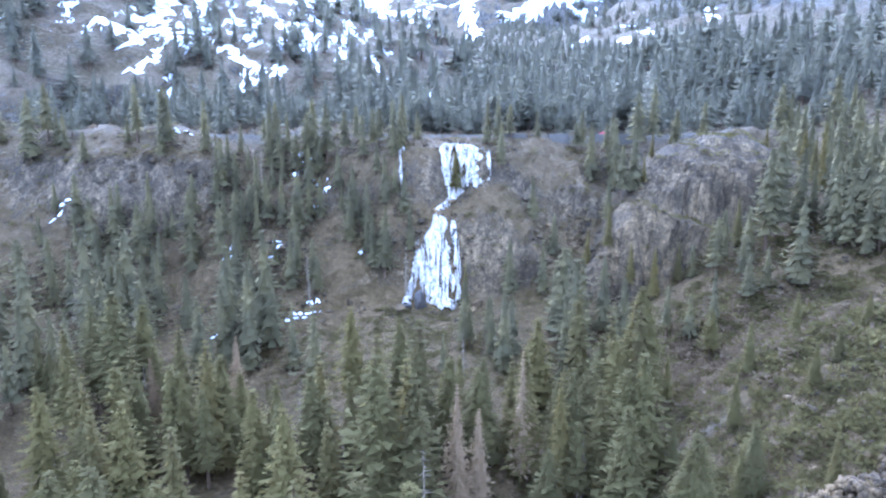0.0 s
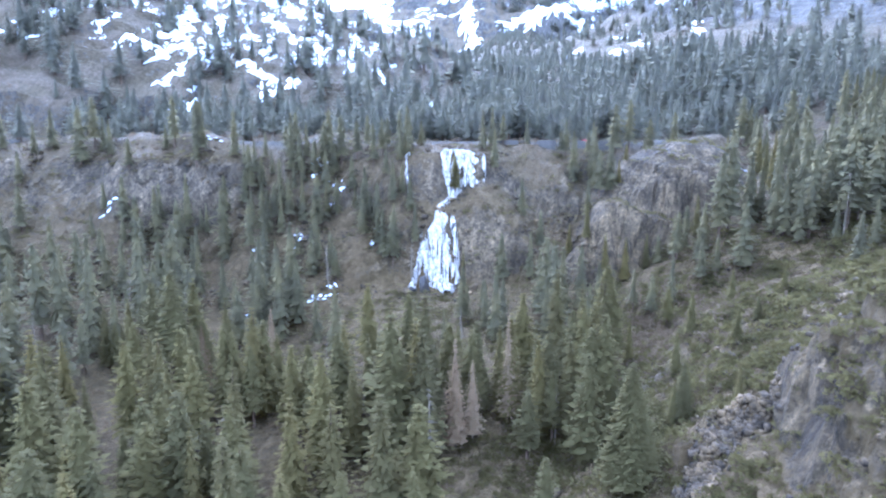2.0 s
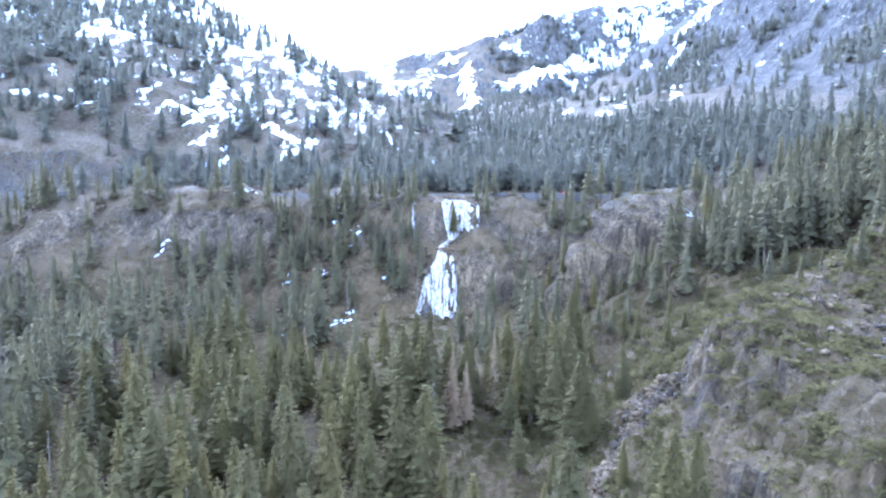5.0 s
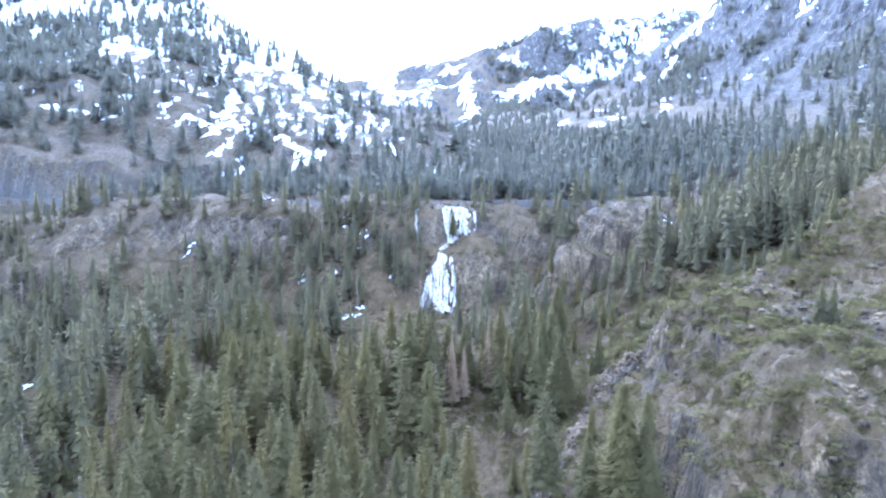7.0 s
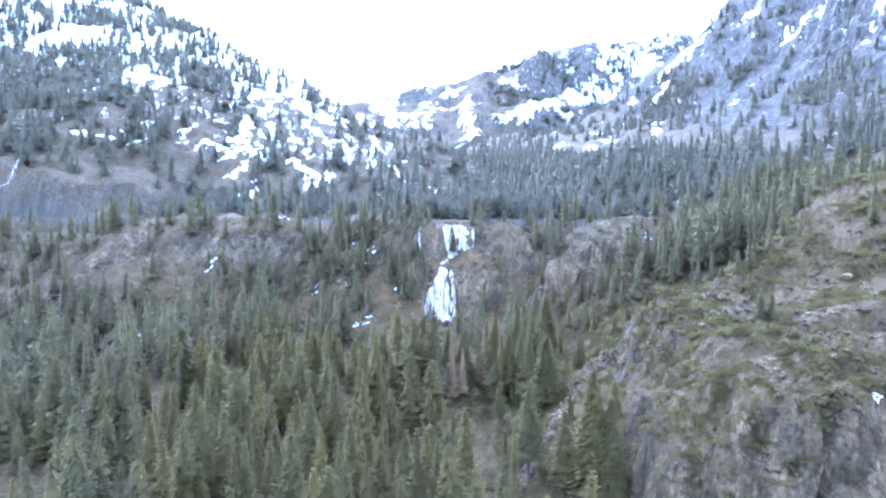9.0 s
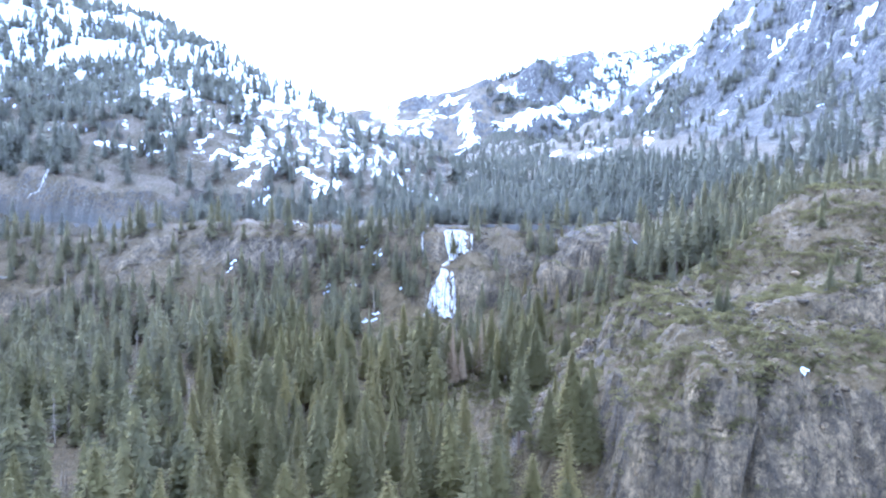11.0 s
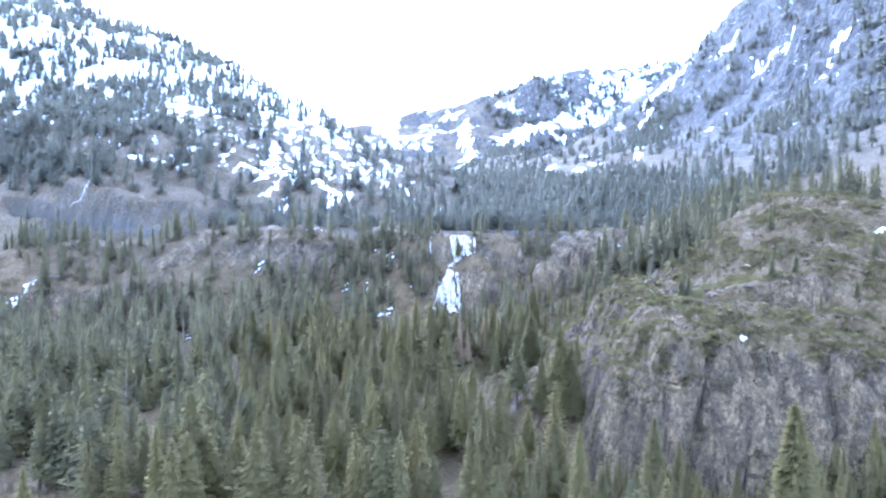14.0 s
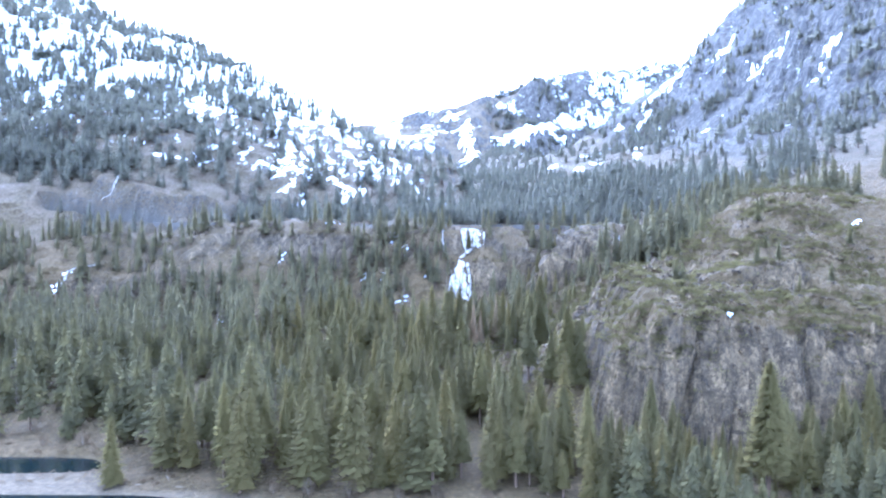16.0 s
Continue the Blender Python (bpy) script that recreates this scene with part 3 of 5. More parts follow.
def crown_geo(h, r, base, whorls, per, seed, shape=0.8, droop=0.35, twigs=5, gap=0.0, wide=0.27, small=0.4):
    """Whorls of drooping branches round the stem, each set with small sprays of needles."""
    rs = np.random.RandomState(seed)
    V, T = [], []
    n = 0
    lop = rs.uniform(0, 6.28)
    for k in range(whorls):
        u = (k + rs.uniform(-0.3, 0.3)) / (whorls - 1)
        u = min(max(u, 0), 1)
        z0 = h * (base + (1 - base) * u)
        reach = r * ((1 - u) ** shape * 0.95 + 0.045) * rs.uniform(0.92, 1.06)
        if u < 0.12:
            reach *= 0.55 + 3.5 * u
        for j in range(per):
            if rs.rand() < gap:
                continue
            a = 6.283 * (j + rs.uniform(-0.4, 0.4)) / per + k * 2.4
            L = reach * rs.uniform(0.82, 1.1) * (1 + 0.15 * math.cos(a - lop))
            ca, sa = math.cos(a), math.sin(a)
            dz = -droop * L * rs.uniform(0.5, 1.4) + 0.25 * L * u
            out, side = np.array([ca, sa, 0.0]), np.array([-sa, ca, 0.0])
            for q in range(twigs):
                f = 0.22 + 0.78 * (q + rs.uniform(0.3, 1.0)) / twigs
                p = out * L * f + np.array([0, 0, z0 + dz * f * f]) + rs.normal(0, 0.06 * L, 3)
                s = max(wide * L, small) * rs.uniform(0.7, 1.25)
                V += [p + out * s * 1.15 + rs.normal(0, 0.25, 3) * s,
                      p + side * s * 0.46 - out * s * 0.35 + rs.normal(0, 0.34, 3) * s,
                      p - side * s * 0.46 - out * s * 0.35 + rs.normal(0, 0.34, 3) * s]
                T += [(n, n + 1, n + 2)]
                n += 3
    # leader
    V += [(0.12, 0, h * 0.93), (-0.06, 0.1, h * 0.93), (-0.06, -0.1, h * 0.93), (0, 0, h * 1.02)]
    T += [(n, n + 1, n + 3), (n + 1, n + 2, n + 3), (n + 2, n, n + 3)]
    return np.array(V), np.array(T)


def tier_geo(h, r, base, tiers, sides, seed, shape=0.8):
    """A crown of ragged skirts, one above the other, for trees in the woods."""
    rs = np.random.RandomState(seed)
    V, T, n = [], [], 0
    for k in range(tiers):
        u = k / tiers
        z1 = h * (base + (1 - base) * min(1.0, u + 1.75 / tiers))
        reach = r * ((1 - u) ** shape) * rs.uniform(0.85, 1.1)
        a0 = rs.uniform(0, 6.28)
        for j in range(sides):
            a = a0 + 6.283 * j / sides
            b = a + 6.283 / sides * rs.uniform(0.75, 1.15)
            ra, rb = reach * rs.uniform(0.6, 1.2), reach * rs.uniform(0.6, 1.2)
            z0 = h * (base + (1 - base) * u) + rs.uniform(-0.5, 0.5) * h / tiers * 0.7
            V += [(0, 0, z1), (ra * math.cos(a), ra * math.sin(a), z0 - 0.1 * ra), (rb * math.cos(b), rb * math.sin(b), z0 + rs.uniform(-0.02, 0.03) * h)]
            T.append((n, n + 1, n + 2))
            n += 3
    return np.array(V), np.array(T)


def merge_geo(*pieces):
    V, T, n = [], [], 0
    for v, t in pieces:
        V.append(v)
        T.append(t + n)
        n += len(v)
    return np.concatenate(V), np.concatenate(T)


def snag_geo(h, r, seed, count=38):
    rs = np.random.RandomState(seed)
    v, t = trunk_geo(h, r, 6, seed, 0.012)
    V, T, n = [v], [t], len(v)
    for k in range(count):
        u = rs.uniform(0.2, 0.97)
        z0, L, a = h * u, h * 0.19 * (1.1 - u) * rs.uniform(0.4, 1.3) + 0.5, rs.uniform(0, 6.283)
        ca, sa = math.cos(a), math.sin(a)
        b = 0.09 + 0.09 * (1 - u)
        dz = rs.uniform(-0.4, 0.15) * L
        V.append(np.array([(0, 0, z0 + b), (-sa * b, ca * b, z0 - b), (sa * b, -ca * b, z0 - b), (ca * L, sa * L, z0 + dz)]))
        T.append(np.array([(0, 1, 3), (1, 2, 3), (2, 0, 3)]) + n)
        n += 4
    return np.concatenate(V), np.concatenate(T)


def join_many(template_list, places):
    """One mesh out of many turned and scaled copies. places: x, y, z, height factor, width factor, turn, which."""
    V, T, n = [], [], 0
    places = np.array(places)
    for w, (tv, tt) in enumerate(template_list):
        p = places[places[:, 6].astype(int) == w]
        if not len(p):
            continue
        c, s = np.cos(p[:, 5])[:, None], np.sin(p[:, 5])[:, None]
        vx = (tv[None, :, 0] * c - tv[None, :, 1] * s) * p[:, 4][:, None] + p[:, 0][:, None]
        vy = (tv[None, :, 0] * s + tv[None, :, 1] * c) * p[:, 4][:, None] + p[:, 1][:, None]
        vz = tv[None, :, 2] * p[:, 3][:, None] + p[:, 2][:, None]
        V.append(np.stack([vx, vy, vz], 2).reshape(-1, 3))
        T.append((tt[None] + (np.arange(len(p)) * len(tv))[:, None, None]).reshape(-1, 3) + n)
        n += len(p) * len(tv)
    return np.concatenate(V), np.concatenate(T)


def tree_density(x, y):
    """Trees per square metre over the plan, 0 to about 0.02."""
    z = land(x, y, False)
    sl = slope_at(x, y)
    patch = fbm(x / 60, y / 60, 131)
    d = np.zeros_like(x)
    valley = sstep(x, -520, -480) * (1 - sstep(x, 18, 60)) * np.where(x > -112, sstep(y, -72, -62), np.where(x > -152, sstep(y, -46, -38), sstep(y, -20, -12))) * (1 - sstep(y, 232, 262))
    d = np.maximum(d, (0.0066 + 0.0022 * sstep(y, 90, 160)) * valley)
    front = sstep(x, 0, 30) * sstep(y, -150, -120) * (1 - sstep(y, -32, -18)) * (1 - sstep(x, 380, 420))
    d = np.maximum(d, 0.018 * front)
    toe = sstep(x, 0, 20) * (1 - sstep(x, 95, 125)) * sstep(y, 120, 170) * (1 - sstep(y, 235, 260))
    d = np.maximum(d, 0.013 * toe)
    step = sstep(y, 240, 262) * (1 - sstep(y, 326, 334)) * (1 - sstep(x, 90, 130))
    d = np.maximum(d, step * (0.0125 + 0.006 * sstep(y, 305, 320)) * (1 - 0.4 * np.exp(-((x + 5) / 70) ** 4)) * (1 - 0.88 * np.exp(-((x + 232 + 14 * fbm(y / 20, x / 40, 153)) / 64) ** 6 - ((y - 300) / 30) ** 6)) * (1 - 0.3 * sstep(-x, 60, 90) * (1 - sstep(-x, 165, 185)) * sstep(y, 296, 306)))
    bench = sstep(y, 342, 352) * (1 - sstep(y, 425, 470)) * (1 - 0.8 * sstep(-x, 225, 260) * (1 - sstep(-x, 350, 375))) * sstep(x, -520, -440) * (1 - sstep(x, 120, 200))
    d = np.maximum(d, 0.010 * bench)
    hang = sstep(y, 420, 470) * (1 - sstep(y, 1300, 1700)) * sstep(x, -60 - 0.03 * y, 10) * (1 - sstep(x, 330, 520))
    d = np.maximum(d, 0.0092 * hang * np.clip(0.8 + 2.8 * fbm(x / 60, y / 60, 139), 0.2, 1.1))
    east = sstep(x, 110, 190) * sstep(y, 205, 250) * (1 - sstep(y, 900, 1000)) * (1 - sstep(x, 440, 640))
    d = np.maximum(d, 0.0115 * east * np.where(y > 430, np.clip(1.0 + 2.2 * fbm(x / 80, y / 80, 137), 0.12, 1), 1))
    beside = sstep(x - 0.35 * (y - 205), 112, 126) * (1 - sstep(x, 260, 300)) * sstep(y, 196, 212) * (1 - sstep(y, 330, 380))
    d = np.maximum(d, 0.015 * beside)
    high = sstep(x, 250, 400) * (1 - sstep(x, 900, 1000)) * sstep(y, 150, 300) * (1 - sstep(y, 1300, 1500))
    d = np.where(x > 60, d * (1 - 0.94 * sstep(z + 40 * fbm(x / 90, y / 90, 145) - (0.115 - 0.055 * sstep(x, 120, 230)) * (y - 400), 154, 182)), d)
    d = np.maximum(d, 0.006 * high * np.clip(0.2 + 3.2 * fbm(x / 60, y / 60, 141), 0.0, 1.3))
    wm = sstep(-x, -40, 60) * sstep(y + 45 * sstep(-x, 180, 320), 455, 480) * (1 - sstep(y, 1150, 1300)) * sstep(x, -1000, -800)
    d = np.maximum(d, 0.0072 * wm * (0.42 + 1.35 * sstep(-x, 230, 380) + 0.8 * sstep(-x, 290, 340) * (1 - sstep(y, 500, 560))) * np.clip(0.8 + 1.8 * fbm(x / 50, y / 50, 143), 0.1, 1.5) * (1 - 0.45 * sstep(z, 290, 370)))
    head = sstep(y, 1000, 1250) * (1 - sstep(y, 2150, 2250)) * (1 - sstep(np.abs(x - 100), 420, 560))
    d = np.maximum(d, 0.0022 * head * np.clip(0.7 + 2.4 * fbm(x / 110, y / 110, 147), 0, 1.2))
    bluffy = sstep(x, 105, 135) * (1 - sstep(x, 330, 380)) * sstep(y, -5, 15) * (1 - sstep(y, 185, 215))
    d = np.where(bluffy > 0.3, 0.001, d)
    small = sstep(x, 50, 70) * (1 - sstep(x, 150, 190)) * sstep(y, 100, 125) * (1 - sstep(y, 225, 250))
    d = np.maximum(d, 0.0045 * small)
    d = d * (1 - 0.5 * sstep(x, 55, 75) * (1 - sstep(x, 135, 160)) * sstep(y, 60, 80) * (1 - sstep(y, 215, 230)))
    d = d * np.clip(0.85 + 1.3 * patch, 0.4, 1.5)
    d = d * (1 - sstep(sl, 1.5, 2.2)) * (z > np.where(x > -115, 0.4, 1.4))
    # open ground: talus, rock dome, course of the falls, road
    d = d * (1 - 0.93 * np.exp(-((x - 62) / 40) ** 4 - ((y - 75) / 52) ** 4)) * (1 - 0.85 * sstep(x, 52, 64) * (1 - sstep(x, 125, 150)) * sstep(y, 95, 115) * (1 - sstep(y, 185, 205)))
    d = d * (1 - 0.97 * np.exp(-((x - 115) / 31) ** 6 - ((y - 288) / 29) ** 6))
    d = d * (1 - np.exp(-((x - 2) / 17) ** 4 - ((y - 290) / 52) ** 6)) * (1 - 0.6 * np.exp(-((x - 58) / 38) ** 6 - ((y - 292) / 36) ** 6))
    d = d * (1 - np.exp(-((y - ROAD(x)) / 8) ** 6)) * (1 - 0.75 * sstep(-x, 290, 320) * np.exp(-((y - ROAD(x) + 22) / 20) ** 4))
    d = d * (1 - 0.93 * np.exp(-((x + 18) / 44) ** 4 - ((y - 234) / 27) ** 4))
    # cleared in front of the rust-brown firs to keep them in the camera's view
    d = d * (1 - np.exp(-((x - 6) / 11) ** 4 - ((y - 144) / 15) ** 4)) * (1 - np.exp(-((x - 21) / 6) ** 4 - ((y - 160) / 10) ** 4))
    d = d * (1 - 0.12 * (1 - sstep(y, 20, 60)))
    return d


def scatter():
    cell = 6.5
    xs, ys = np.arange(-1000, 1000, cell), np.arange(-150, 2250, cell)
    X, Y = np.meshgrid(xs, ys)
    x = (X + rng.uniform(0, cell, X.shape)).ravel()
    y = (Y + rng.uniform(0, cell, X.shape)).ravel()
    # only what lies within a wedge cut to fit the camera's view
    ok = (np.abs(x + 10) < 0.80 * (y + 345) + 25) & (np.abs(x) < 950)
    x, y = x[ok], y[ok]
    p = tree_density(x, y) * cell * cell
    ok = rng.rand(len(x)) < p
    x, y = x[ok], y[ok]
    # specks of trees on the far snowfields
    fx, fy = rng.uniform(180, 1150, 2600), rng.uniform(2280, 2720, 2600)
    ok = fbm(fx / 120, fy / 90, 151) > 0.02
    x, y = np.append(x, fx[ok][:900]), np.append(y, fy[ok][:900])
    return x, y, land(x, y)


# trees that stand out from the wood: kind, x, y, height, breadth
OUTSTANDING = (("pine", 106, -81, 57, 1.4), ("cedar", 50, 34, 44, 1.5), ("cedar", 55, 30, 36, 1.5), ("cedar", 42, 42, 27, 1.6), ("cedar", 76, -32, 39, 1.25), ("pine", 40, -61, 46, 0.9),
               ("cedar", -56.3, 44.7, 34.5, 1.25), ("cedar", -86.8, 39.5, 28, 1.3), ("fir", -72.6, 50, 40.5, 1.0), ("cedar", -102.4, 26.7, 35, 1.4), ("pine", -151, -5.5, 38.5, 1.3),
               ("pine", -129, -28, 37.5, 1.2), ("cedar", -17.5, -24.5, 36, 1.25), ("cedar", -83, -38.5, 23, 1.5), ("cedar", 142, -60, 27, 1.4), ("cedar", -71.3, 41, 34.5, 1.1))
TX, TY, TZ = scatter()
clear = np.min([np.hypot(TX - x, TY - y) - 0.12 * h for _, x, y, h, _ in OUTSTANDING], 0) > 1.5
TX, TY, TZ = TX[clear], TY[clear], TZ[clear]
TH = (17 + 30 * rng.beta(1.8, 2.0, len(TX))) * np.where(TY > 450, np.where(TY > 2000, 0.8, np.where((TZ > 185), 0.6, 0.85)), 1.0)
TH = TH * np.where((TY > 245) & (TY < 430), 0.66, 1.0) * np.where((TX > 60) & (TY > -12) & (TY < 205), 0.42, 1.0) * np.where((TX > 60) & (TX < 112) & (TY > 205) & (TY < 270), 0.6, 1.0)
TH = TH * np.where((TY < -8) & (TX > 15), 0.78, np.where(TY < 45, 1.12, 1.0)) * np.where((np.abs(TX + 3) < 22) & (TY > 180) & (TY < 265), 0.45, 1.0)
TH = TH * np.where((np.abs(TX - 105) < 17) & (TY < -30), 0.6, 1.0)
near = TY < 330
# the trees that stand nearest to the flight line come first
order = np.argsort(np.where((TY > -80) & (TY < 205), np.abs(TX - np.where(TY < 0, 30, -15)) * np.where(TY > 90, 0.75, np.where(TY < -10, 0.5, 1.0)), 5000 + TY))


def make_tree(kind, seed, fine=True, tall=1.0):
    """A conifer: trunk with a crown of needle sprays; a lighter crown where it stands far off."""
    if kind == "fir":
        h, r, base, wh, per, shp = 27, 4.0, 0.05, 30, 8, 0.85
    elif kind == "cedar":
        h, r, base, wh, per, shp = 25, 4.8, 0.03, 28, 9, 0.72
    else:
        h, r, base, wh, per, shp = 30, 4.6, 0.24, 25, 9, 0.58
    if not fine:
        wh, per = wh - 6, per - 1
    wh, tall_twigs = int(wh * tall), int(9 * tall)
    tv, tt = trunk_geo(h, 0.42, 7, seed)
    tree = new({"fir": "fir_tree", "cedar": "cedar_tree", "pine": "pine_tree"}[kind])
    part("trunk", tri_mesh("trunk", tv, tt, True), M_BARK, tree)
    cv, ct = crown_geo(h, r, base, wh, per, seed, shp, 0.42 if kind != "pine" else 0.15, tall_twigs if fine else 5, 0.03 if kind != "pine" else 0.12, 0.105 / tall if fine else 0.19, 0.22 / tall if fine else 0.34)
    cv, ct = merge_geo((cv, ct), tier_geo(h * 0.97, r * 0.68, base + 0.02, int(26 * tall) if fine else 24, int(11 * tall) if fine else 10, seed, shp))
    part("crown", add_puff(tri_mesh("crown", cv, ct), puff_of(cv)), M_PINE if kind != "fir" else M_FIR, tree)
    label = {"fir": "tall narrow dark green fir on the valley floor", "cedar": "broad yellow-green cedar on the valley floor", "pine": "tall pine with bare lower trunk and open crown"}[kind]
    return tagged(tree, label, "tree", {"fir": "firs of the valley forest", "cedar": "cedars of the valley forest", "pine": "pines of the valley forest"}[kind])


def plant():
    bank = [(k, [make_tree(k, s) for s in seeds], [make_tree(k, s + 300, False) for s in seeds], hh) for k, seeds, hh in (("fir", (1, 2, 3), 27.0), ("cedar", (4, 5), 25.0), ("pine", (6, 7, 8), 30.0))]
    used = {id(t): False for _, ts, us, _ in bank for t in ts + us}
    count = {"fir": 0, "cedar": 0, "pine": 0}
    rest = []
    for i in order:
        w = rng.rand()
        k = 0 if w < 0.5 else 1 if w < 0.68 else 2
        kind, ts, us, hh = bank[k]
        if TY[i] > 95:
            ts = us
        f = TH[i] / hh
        turn, wide = rng.uniform(0, 360), f * rng.uniform(1.2, 1.7)
        if near[i] and count[kind] < (240 if kind == "fir" else 90 if kind == "cedar" else 130):
            t = ts[rng.randint(len(ts))]
            m = pose(TX[i], TY[i], TZ[i] - 0.1, 0, 0, turn)
            if used[id(t)]:
                t = copy_thing(t, m)
            else:
                used[id(t)] = True
                t.matrix_basis = m
            t.scale = (wide, wide, f)
            count[kind] += 1
        else:
            rest.append((TX[i], TY[i], TZ[i] - 0.1, f * hh / 25, wide * hh / 25 * (1.5 if TY[i] > 330 else 1.15 if TY[i] > 240 else 1.05), radians(turn), k))
    rest = np.array(rest)
    close = rest[:, 1] < 130
    mid, edge = ~close & (rest[:, 1] < 330), (rest[:, 1] >= 330) & (rest[:, 1] < 520)
    pole = np.array([(0.4, 0, -1), (-0.2, 0.35, -1), (-0.2, -0.35, -1), (0, 0, 20)]), np.array([(0, 1, 3), (1, 2, 3), (2, 0, 3)])
    kinds = ((4.0, 0.05, 11, 0.85), (4.7, 0.03, 12, 0.75), (4.3, 0.2, 13, 0.62))
    middle = [merge_geo(tier_geo(25, rr * 0.6, bb, 13, 7, sd_, sh), crown_geo(25, rr, bb, 14, 5, sd_, sh, 0.35, 3, 0.05, 0.22)) for rr, bb, sd_, sh in kinds]
    beside = [merge_geo(tier_geo(25, rr * 0.66, bb, 18, 9, sd_, sh), crown_geo(25, rr, bb, 21, 7, sd_, sh, 0.35, 4, 0.04, 0.15, 0.28)) for rr, bb, sd_, sh in kinds]
    bench = [merge_geo(tier_geo(25, rr * 0.5, bb, 9, 6, sd_, sh), crown_geo(25, rr, bb, 14, 5, sd_, sh, 0.35, 3, 0.08, 0.28)) for rr, bb, sd_, sh in kinds]
    remote = [merge_geo(tier_geo(25, rr * 0.6, bb, 3, 4, sd_, sh), crown_geo(25, rr * 0.95, bb, 8, 4, sd_, sh, 0.4, 1, 0.06, 0.64)) for rr, bb, sd_, sh in kinds]
    # each stand takes the needle colour with the haze of its distance
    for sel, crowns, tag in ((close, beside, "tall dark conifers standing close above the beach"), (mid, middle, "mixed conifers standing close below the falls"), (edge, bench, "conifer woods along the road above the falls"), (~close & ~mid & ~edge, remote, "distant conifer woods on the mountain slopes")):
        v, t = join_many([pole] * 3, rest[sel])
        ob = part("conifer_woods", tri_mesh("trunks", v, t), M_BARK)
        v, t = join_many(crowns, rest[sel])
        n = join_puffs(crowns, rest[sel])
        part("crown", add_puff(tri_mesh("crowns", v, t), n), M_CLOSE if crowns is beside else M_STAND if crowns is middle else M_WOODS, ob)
        tagged(ob, tag, "woods", kind="stuff")


plant()


# ---------------------------------------------------------------- single trees, dead trees
def lone_tree(kind, seed, x, y, h, wide, label):
    hh = {"fir": 27, "cedar": 25, "pine": 30}[kind]
    t = make_tree(kind, seed, True, min(max(h * wide / hh / 1.2, 1.0), 2.0))
    t.matrix_basis = pose(x, y, land_at(x, y) - 0.2, 0, 0, 40 * seed)
    t.scale = (wide * h / hh, wide * h / hh, h / hh)
    return tagged(t, label)


for k, (kind, x, y, h, w) in enumerate(OUTSTANDING):
    lone_tree(kind, 31 + k % 7, x, y, h, w, "large bushy pine before the granite cliff" if k == 0 else "large yellow-green cedar beside the talus" if k < 4 else {"pine": "tall pine standing out from the wood", "cedar": "broad yellow-green cedar standing out from the wood", "fir": "tall slender fir standing out from the wood"}[kind])
lone_tree("pine", 34, 57, 184, 40, 1.6, "broad old pine on the lower slope")
for k, (x, y, h, w) in enumerate(((46, 112, 31, 1.9), (56, 63, 18, 1.5), (62, 52, 16, 1.5), (50, 74, 14, 1.1), (94, 151, 9, 1.3), (106, 160, 9, 1.4), (64, 127, 17, 1.2), (62, 128, 12, 1.2), (70, 150, 13, 1.2), (80, 166, 15, 1.1), (55, 148, 12, 1.2), (40, 138, 15, 1.1), (86, 146, 10, 1.3), (34, 96, 14, 1.1), (97, 176, 13, 1.1), (66, 186, 16, 1.0), (24, 78, 16, 1.0))):
    lone_tree("cedar", 40 + k, x, y, h, w, "yellow-green young cedar among brush on the slope")
lone_tree("cedar", 35, -160, -57, 30, 1.25, "slender pale green conifer on the sandy spit")
lone_tree("pine", 29, -114, -52, 44, 1.0, "tall pine at the edge of the beach")
for k, (x, y, h) in enumerate(((-150, -32, 18), (-146, -29, 21), (-142, -34, 17), (-139, -30, 20), (-103, -60, 9))):
    lone_tree("fir", 20 + k, x, y, h, 1.1, "young fir in the thicket behind the beach")
for k, (x, y, h) in enumerate(((72, 250, 17), (80, 246, 20), (90, 249, 16), (101, 246, 18), (112, 250, 19), (121, 254, 15), (66, 262, 18), (60, 272, 16), (152, 274, 20), (160, 282, 22), (157, 292, 21), (150, 264, 18), (140, 258, 17), (164, 300, 20), (168, 270, 24), (86, 286, 12), (92, 296, 11), (146, 304, 12))):
    lone_tree("fir", 80 + k % 5, x, y, h, 1.25, "dark green fir against the granite dome")
lone_tree("pine", 36, 174, 24, 12, 0.9, "small pine with a red trunk on the bluff")
lone_tree("pine", 37, 5.6, 291.8, 21, 1.35, "pine standing before the upper waterfall")
lone_tree("fir", 38, 9, 263, 21, 0.8, "slender fir at the foot of the waterfall")


def rusty_tree(x, y, h, seed, r=5.0):
    t = new("dead_fir_tree")
    v, tr = trunk_geo(h, 0.4, 6, seed)
    part("trunk", tri_mesh("trunk", v, tr, True), M_DEADWOOD, t)
    v, tr = crown_geo(h, r, 0.08, 32, 8, seed, 1.0, 0.3, 8, 0.05, 0.13, 0.24)
    v, tr = merge_geo((v, tr), tier_geo(h * 0.97, r * 0.6, 0.1, 26, 10, seed, 1.0))
    part("crown", add_puff(tri_mesh("crown", v, tr), puff_of(v)), M_RUST, t)
    t.matrix_basis = pose(x, y, land_at(x, y) - 0.2)
    return tagged(t, "dead fir with rust-brown needles", "tree", "rust-brown dead firs")


for k, (x, y, h) in enumerate(((3.4, 152, 36), (9, 157, 26), (21, 166, 36), (-88, 190, 25), (-66, 203, 24), (60, -30, 20), (84, -26, 17))):
    rusty_tree(x, y, h, 50 + k, 6.6 if k == 0 else 5.2)


